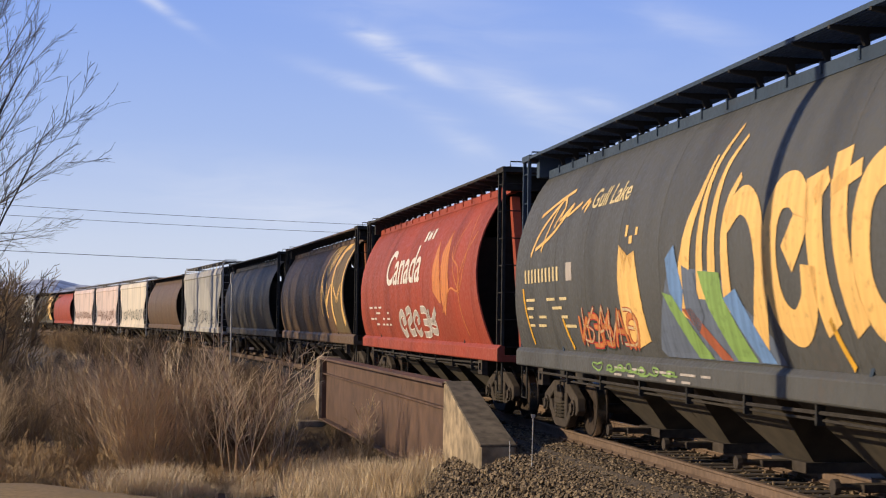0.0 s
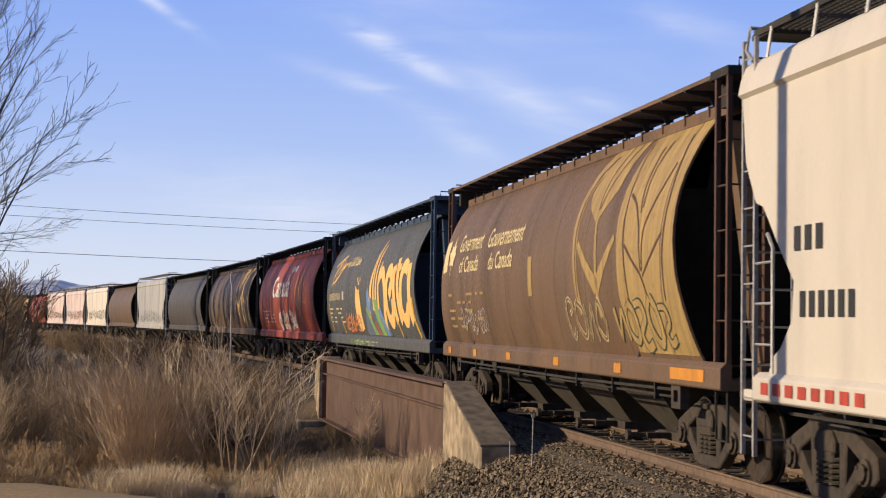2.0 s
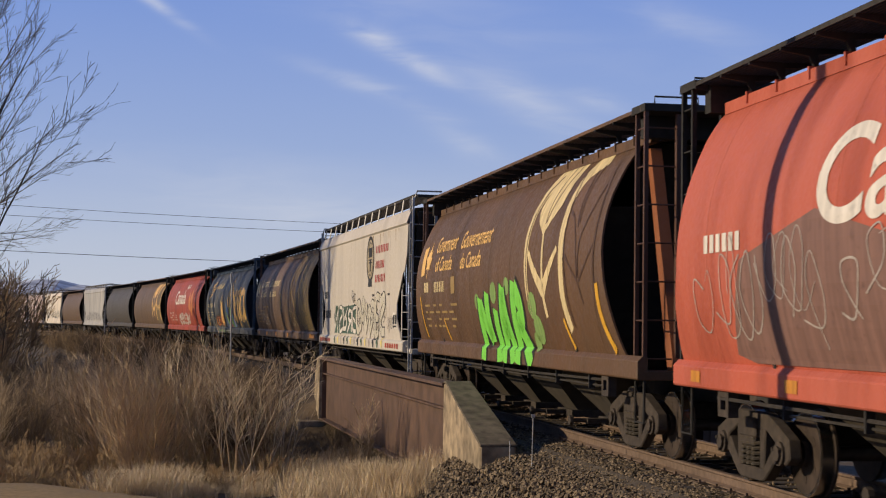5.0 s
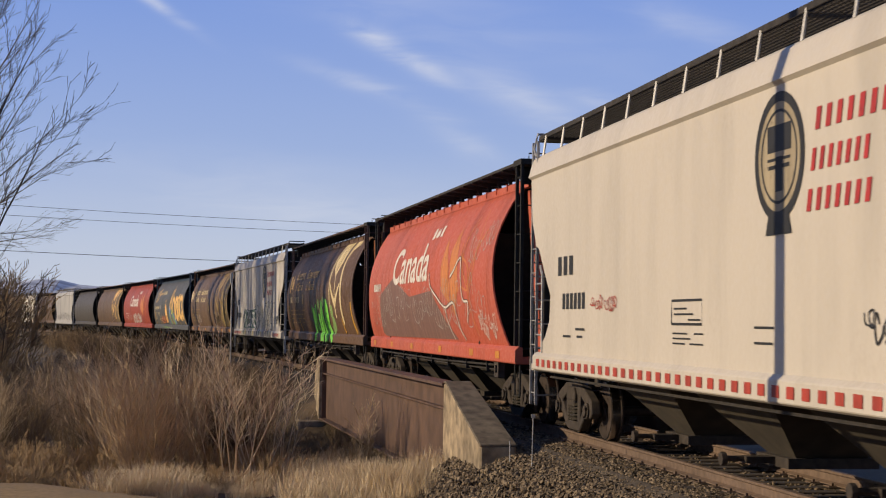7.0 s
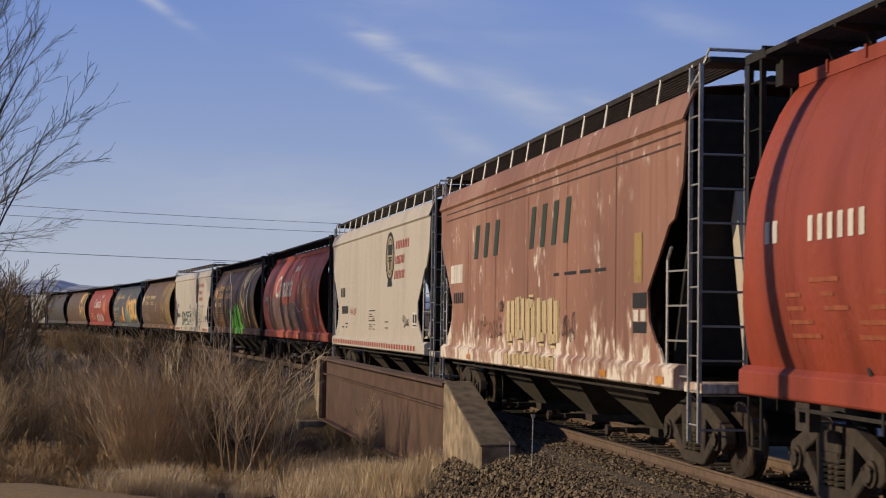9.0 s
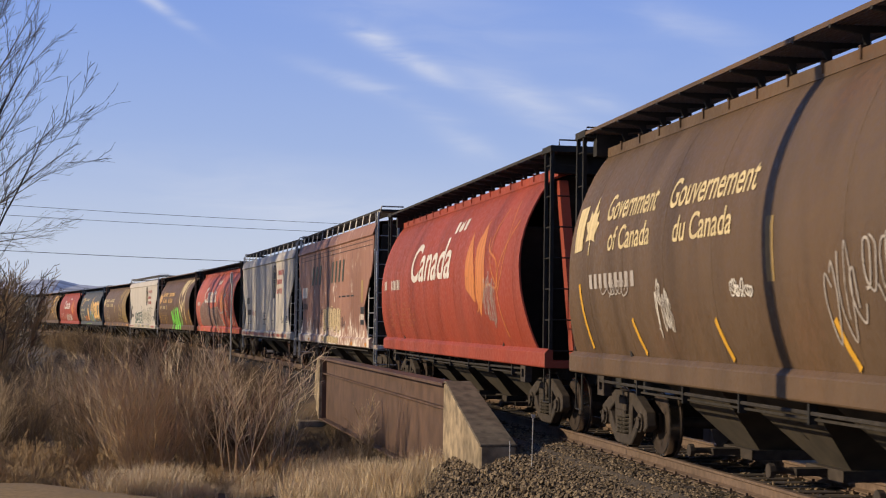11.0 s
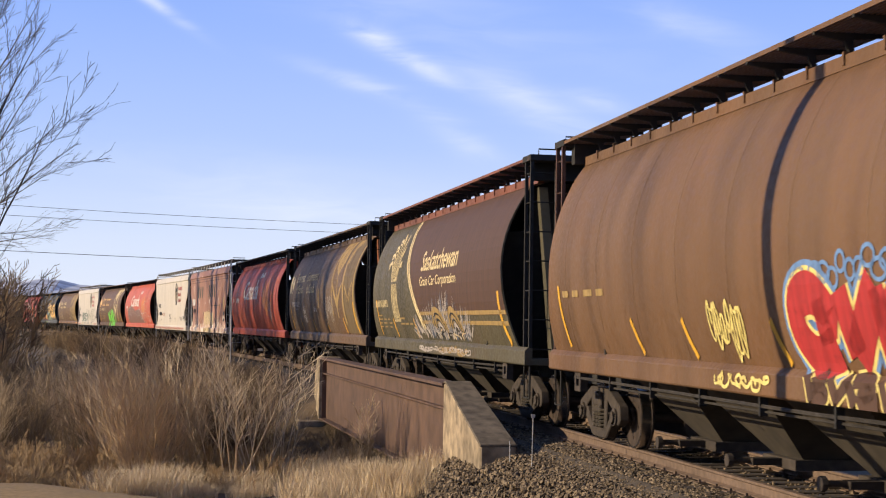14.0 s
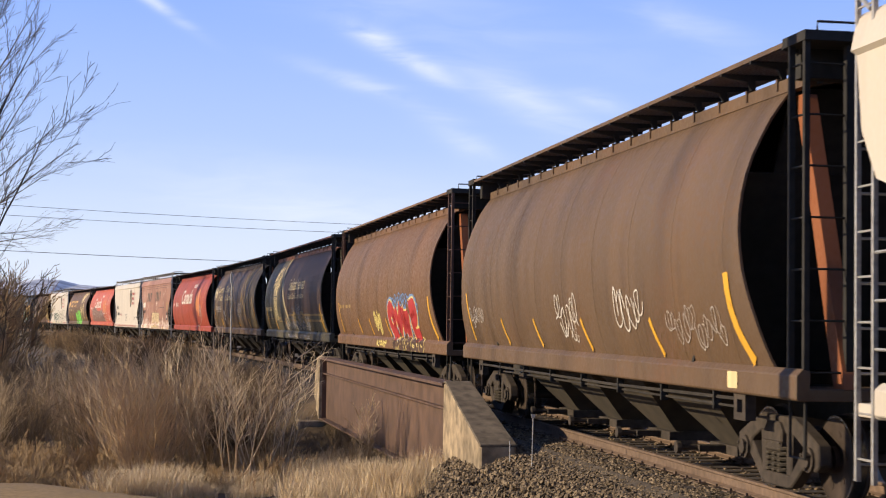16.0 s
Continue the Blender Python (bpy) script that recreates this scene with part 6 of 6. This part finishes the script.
def build_plants():
    rnd = random.Random(5)
    scrub = "scrub beside the track"
    bushes = [shrub_of("shrub", m, n, 3.0, 3 + k, words, scrub, 0.013, 0.5, 0.5, 2, 0.004, shoots=3) for k, (m, n, words) in enumerate((("twig", 5, "bare brown winter shrub in dry scrub"), ("twigdark", 6, "dark bare winter shrub in dry scrub"), ("twigdark", 5, "dark bare winter shrub in dry scrub"), ("twigmid", 5, "grey-brown bare winter shrub in dry scrub")))]
    dense = shrub_of("shrub", "twigwarm", 13, 3.1, 9, "dense red-brown bare shrub before the train", scrub, 0.016, 0.42, 0.35, 2, 0.0032, shoots=3)
    sapling = shrub_of("sapling", "twigpale", 6, 3.3, 10, "pale bare sapling clump beside the bridge", scrub, 0.021, 0.62, 0.3, 2, 0.003, 0.4)
    fan = shrub_of("shrub", "twigmid", 16, 3.0, 12, "open fan-shaped bare shrub", scrub, 0.020, 0.5, 0.2, 2, 0.0045, 0.3)
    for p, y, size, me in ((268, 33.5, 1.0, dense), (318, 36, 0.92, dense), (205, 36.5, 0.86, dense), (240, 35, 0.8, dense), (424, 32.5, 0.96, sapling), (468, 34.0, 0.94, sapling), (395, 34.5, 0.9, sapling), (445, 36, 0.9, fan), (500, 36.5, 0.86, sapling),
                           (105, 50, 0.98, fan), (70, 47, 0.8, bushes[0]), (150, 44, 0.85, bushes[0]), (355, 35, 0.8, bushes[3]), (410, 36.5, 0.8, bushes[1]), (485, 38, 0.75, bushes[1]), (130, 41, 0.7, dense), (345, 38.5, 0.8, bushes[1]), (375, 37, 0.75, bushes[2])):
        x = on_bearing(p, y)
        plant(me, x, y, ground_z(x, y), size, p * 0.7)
    k = 0
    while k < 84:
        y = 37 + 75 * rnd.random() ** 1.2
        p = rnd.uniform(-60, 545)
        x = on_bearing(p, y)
        s, lat = nearest_s(x, y)
        if lat > -4.4 or (p > 470 and y < 46):
            continue
        top = 1.66 - 0.0105 * y - rnd.random() ** 2 * 1.2 - (0.3 if p > 350 else 0)
        z = ground_z(x, y)
        plant(bushes[(0, 1, 3, 2, 1)[k % 5]], x, y, z, max(0.3, min(1.25, (top - z) / 3.2)), rnd.uniform(0, 6.28))
        k += 1
    for k in range(112):
        s = 50 + 130 * rnd.random() ** 1.05
        x, y, _ = track(s, -3.3 - 2.8 * rnd.random())
        z = ground_z(x, y)
        top = (1.5 if s > 84 else 1.25 if s > 66 else 0.9) - 0.3 * rnd.random()
        plant(bushes[(0, 1, 2, 0, 1)[k % 5]], x, y, z, (top - z) / 3.2, rnd.uniform(0, 6.28))
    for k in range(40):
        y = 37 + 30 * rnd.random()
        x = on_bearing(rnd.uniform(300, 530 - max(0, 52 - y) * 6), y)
        s, lat = nearest_s(x, y)
        if lat > -2.9:
            continue
        z = ground_z(x, y)
        plant(bushes[(0, 1, 2, 1)[k % 4]], x, y, z, max(0.3, min(1.2, (0.75 + rnd.uniform(-0.6, 0.25) - z) / 3.2)), rnd.uniform(0, 6.28))
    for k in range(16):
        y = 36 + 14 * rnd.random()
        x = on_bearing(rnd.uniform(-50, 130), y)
        z = ground_z(x, y)
        plant(bushes[1 + k % 2], x, y, z, max(0.3, (0.1 + rnd.uniform(-0.6, 0.4) - z) / 3.2), rnd.uniform(0, 6.28))
    # low brambles at the foot of the scrub
    bramble = shrub_of("bramble", "twig", 4, 0.75, 21, "low bare bramble at the foot of the scrub", "brambles", 0.006, 1.3, 0.8, 2, 0.003, 0.0, "bramble", 5)
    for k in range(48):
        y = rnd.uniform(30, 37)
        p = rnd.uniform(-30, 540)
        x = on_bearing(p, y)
        if nearest_s(x, y)[1] > -3.6:
            continue
        plant(bramble, x, y, ground_z(x, y), rnd.uniform(0.7, 1.3), rnd.uniform(0, 6))
    # thin weeds against the girder
    weed = shrub_of("weed", "twigdark", 5, 1.5, 31, "thin dead weed stalks before the girder", "weeds at the bridge", 0.006, 0.3, 0.3, 2, 0.0035, 0.3, "weed")
    for k in range(34):
        s, lat = 28.3 + rnd.uniform(0, 13), -2.95 - rnd.uniform(0, 0.9)
        x, y, _ = track(s, lat)
        plant(weed, x, y, ground_z(x, y), rnd.uniform(0.55, 0.95), rnd.uniform(0, 6))
    stalk = shrub_of("weed", "twigmid", 2, 2.2, 33, "taller bare weed stalk before the girder", "weeds at the bridge", 0.010, 0.12, 0.1, 2, 0.004, 0.4, "weed")
    x, y, _ = track(33.0, -3.3)
    plant(stalk, x, y, ground_z(x, y), 0.95, 0.4)
    # dry grass
    tuft = [grass_mesh("dry_grass", 320, 0.55, 0.75, k, 0.7, 0.005) for k in range(3)]
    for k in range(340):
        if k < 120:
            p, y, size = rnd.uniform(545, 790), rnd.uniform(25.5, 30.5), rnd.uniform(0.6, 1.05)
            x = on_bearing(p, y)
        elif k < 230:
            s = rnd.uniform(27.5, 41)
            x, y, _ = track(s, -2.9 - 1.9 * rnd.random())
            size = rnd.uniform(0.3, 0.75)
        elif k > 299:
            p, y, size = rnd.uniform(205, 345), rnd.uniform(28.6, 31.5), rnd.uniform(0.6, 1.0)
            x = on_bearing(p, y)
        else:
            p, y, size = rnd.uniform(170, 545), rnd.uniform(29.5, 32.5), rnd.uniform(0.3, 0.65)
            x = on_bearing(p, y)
        lat = nearest_s(x, y)[1]
        if lat > (-3.4 if y < 27.5 else -2.8):
            continue
        ob = new("grass_tuft", tuft[k % 3])
        ob.matrix_world = Matrix.Translation((x, y, ground_z(x, y) - 0.03)) @ Matrix.Rotation(rnd.uniform(0, 6), 4, "Z") @ Matrix.Scale(size, 4)
        tagged(ob, "dry straw-coloured grass", "grass", kind="stuff")
    # a row of tall bare trees: one reaches in at the edge, all throw streaked shade on the passing cars
    bm = B()
    tube(bm, [(0, 0, -0.8), (0.1, 0.0, 3), (-0.05, 0.1, 6), (0.1, 0, 9.5), (0.05, 0, 12.5)], 0.13, 10)
    tree = tagged(new("bare_tree"), "tall leafless tree with fine upswept twigs", "tree", "row of bare trees")
    part("trunk", bm, M["wood"], tree, "", 60)
    for k, (z, turn, size, lean) in enumerate(((3.3, 0.1, 1.2, 15), (5.2, 0.0, 0.85, 50), (5.6, -0.15, 0.62, 69), (5.0, 0.2, 0.5, 82), (4.8, -0.2, 0.55, 80), (7.0, 0.0, 0.95, 29), (6.4, -0.2, 0.8, 31), (8.0, 0.1, 1.0, 12), (6.0, 0.25, 0.75, 40), (8.4, -0.1, 0.85, 26), (5.8, 3.6, 0.9, 36), (7.0, 2.4, 1.0, 34), (8.8, 4.3, 1.0, 28), (6.4, 5.2, 0.9, 38), (9.9, 2.8, 0.9, 20))):
        limb = new("limb", twig_mesh("limb", M["wood"], 4.6, 60 + k, 4, 0.042, 1, 0.1, 0.075, 0.0, 0.0055))
        limb.parent = tree
        limb.matrix_local = Matrix.Translation((0, 0, z)) @ Matrix.Rotation(turn, 4, "Z") @ Matrix.Rotation(radians(lean), 4, "Y") @ Matrix.Scale(size, 4)
    for k, (x, y, size, turn) in enumerate(((on_bearing(-55, 62), 62, 1.4, 0.0), (-15.5, 68, 1.4, 2.0), (-17, 73, 1.5, 4.1), (-16, 79, 1.45, 1.2), (-18.5, 84, 1.5, 5.3), (-19, 90, 1.5, 3.0), (-20, 96, 1.5, 0.7), (-24, 76, 1.6, 2.5), (-25, 88, 1.6, 4.8), (-20, 55, 1.5, 1.0), (-23, 59, 1.6, 3.4), (-27, 64, 1.6, 5.6), (-30, 70, 1.6, 0.4), (-26, 53, 1.5, 2.2), (-31, 60, 1.6, 4.4), (-34, 67, 1.6, 1.7), (-35, 75, 1.6, 3.9), (-33, 82, 1.6, 5.0), (-38, 56, 1.7, 0.9), (-40, 72, 1.7, 2.7))):
        plant(tree, x, y, ground_z(x, y), size, turn)
    # thicket at the far edge of the field and tree tips beyond the train
    clump = [shrub_of("thicket_tree", m, 8, 6.5, 80 + k, "bare brown tree in a distant thicket", "distant thicket", 0.05, 0.4, 1.2, 2, 0.016, 0.2, "tree") for k, m in enumerate(("twigdark", "twig"))]
    for k in range(20):
        y = rnd.uniform(85, 130)
        x = on_bearing(rnd.uniform(-90, 6 - (k % 3) * 6), y)
        plant(clump[k % 2], x, y, ground_z(x, y), rnd.uniform(0.85, 1.1), rnd.uniform(0, 6))
    tips = shrub_of("poplar", "twigdark", 6, 14, 95, "bare poplar beyond the train", "poplars", 0.1, 0.06, 0.5, 2, 0.05, 0.1, "tree")
    for p in (301, 310):
        plant(tips, on_bearing(p, 420), 420, 0, 0.8, p)


def build_hills():
    """Low snowy hills on the horizon."""
    rnd = random.Random(8)
    xs = np.linspace(-1500, 900, 100)
    verts, faces = [], []
    for j, (y, f) in enumerate(((1900, 0.0), (2000, 0.7), (2150, 1.0), (2500, 0.0))):
        for x in xs:
            h = 52 + 16 * noise.noise(Vector((x * 0.004, 0.3, 0))) + 7 * noise.noise(Vector((x * 0.02, 1.3, j)))
            verts.append((x, y + 30 * noise.noise(Vector((x * 0.01, j, 0))), -5 + h * f))
    w = len(xs)
    faces = [(j * w + i, j * w + i + 1, (j + 1) * w + i + 1, (j + 1) * w + i) for j in range(3) for i in range(w - 1)]
    me = bpy.data.meshes.new("hills")
    me.from_pydata(verts, [], faces)
    m, n, l, b = shader("snowy_hill", 0.9)
    f = noise_of(n, l, 0.02, (1, 1, 3), 8)
    l.new(ramp_of(n, l, f, [(0.42, (0.34, 0.36, 0.41)), (0.52, (0.66, 0.69, 0.76)), (0.6, (0.40, 0.42, 0.47))]), b.inputs["Base Color"])
    me.materials.append(m)
    tagged(new("hills", me), "low snow-dusted hills on the horizon", "hills", kind="structure")


build_plants()
build_hills()


# ---- what moves ----
def motions():
    for i, (car, mid, kind) in CARS.items():
        rows = []
        for k in range(33):
            t = k * 0.5
            s = mid + SPEED * (t - 8) + GAIN * (t - 8) ** 2 / 2
            xa, ya, _ = track(s - AXLE)
            xb, yb, _ = track(s + AXLE)
            rows.append((t, pose((xa + xb) / 2, (ya + yb) / 2, 0, 0, 0, math.degrees(math.atan2(xa - xb, yb - ya)))))
        walk(car, rows)
        if i < -3:
            continue
        # the wheels roll without slipping
        for bogie in (o for o in car.children if o.name.startswith("truck")):
            for axle in (o for o in bogie.children if o.name.startswith("wheelset")):
                y = axle.location.y
                turns = []
                for k in range(481):
                    t = k / 30
                    run = SPEED * (t - 8) + GAIN * (t - 8) ** 2 / 2
                    turns.append((t, pose(0, y, 0.46, -math.degrees(run / 0.46))))
                walk(axle, turns)


motions()
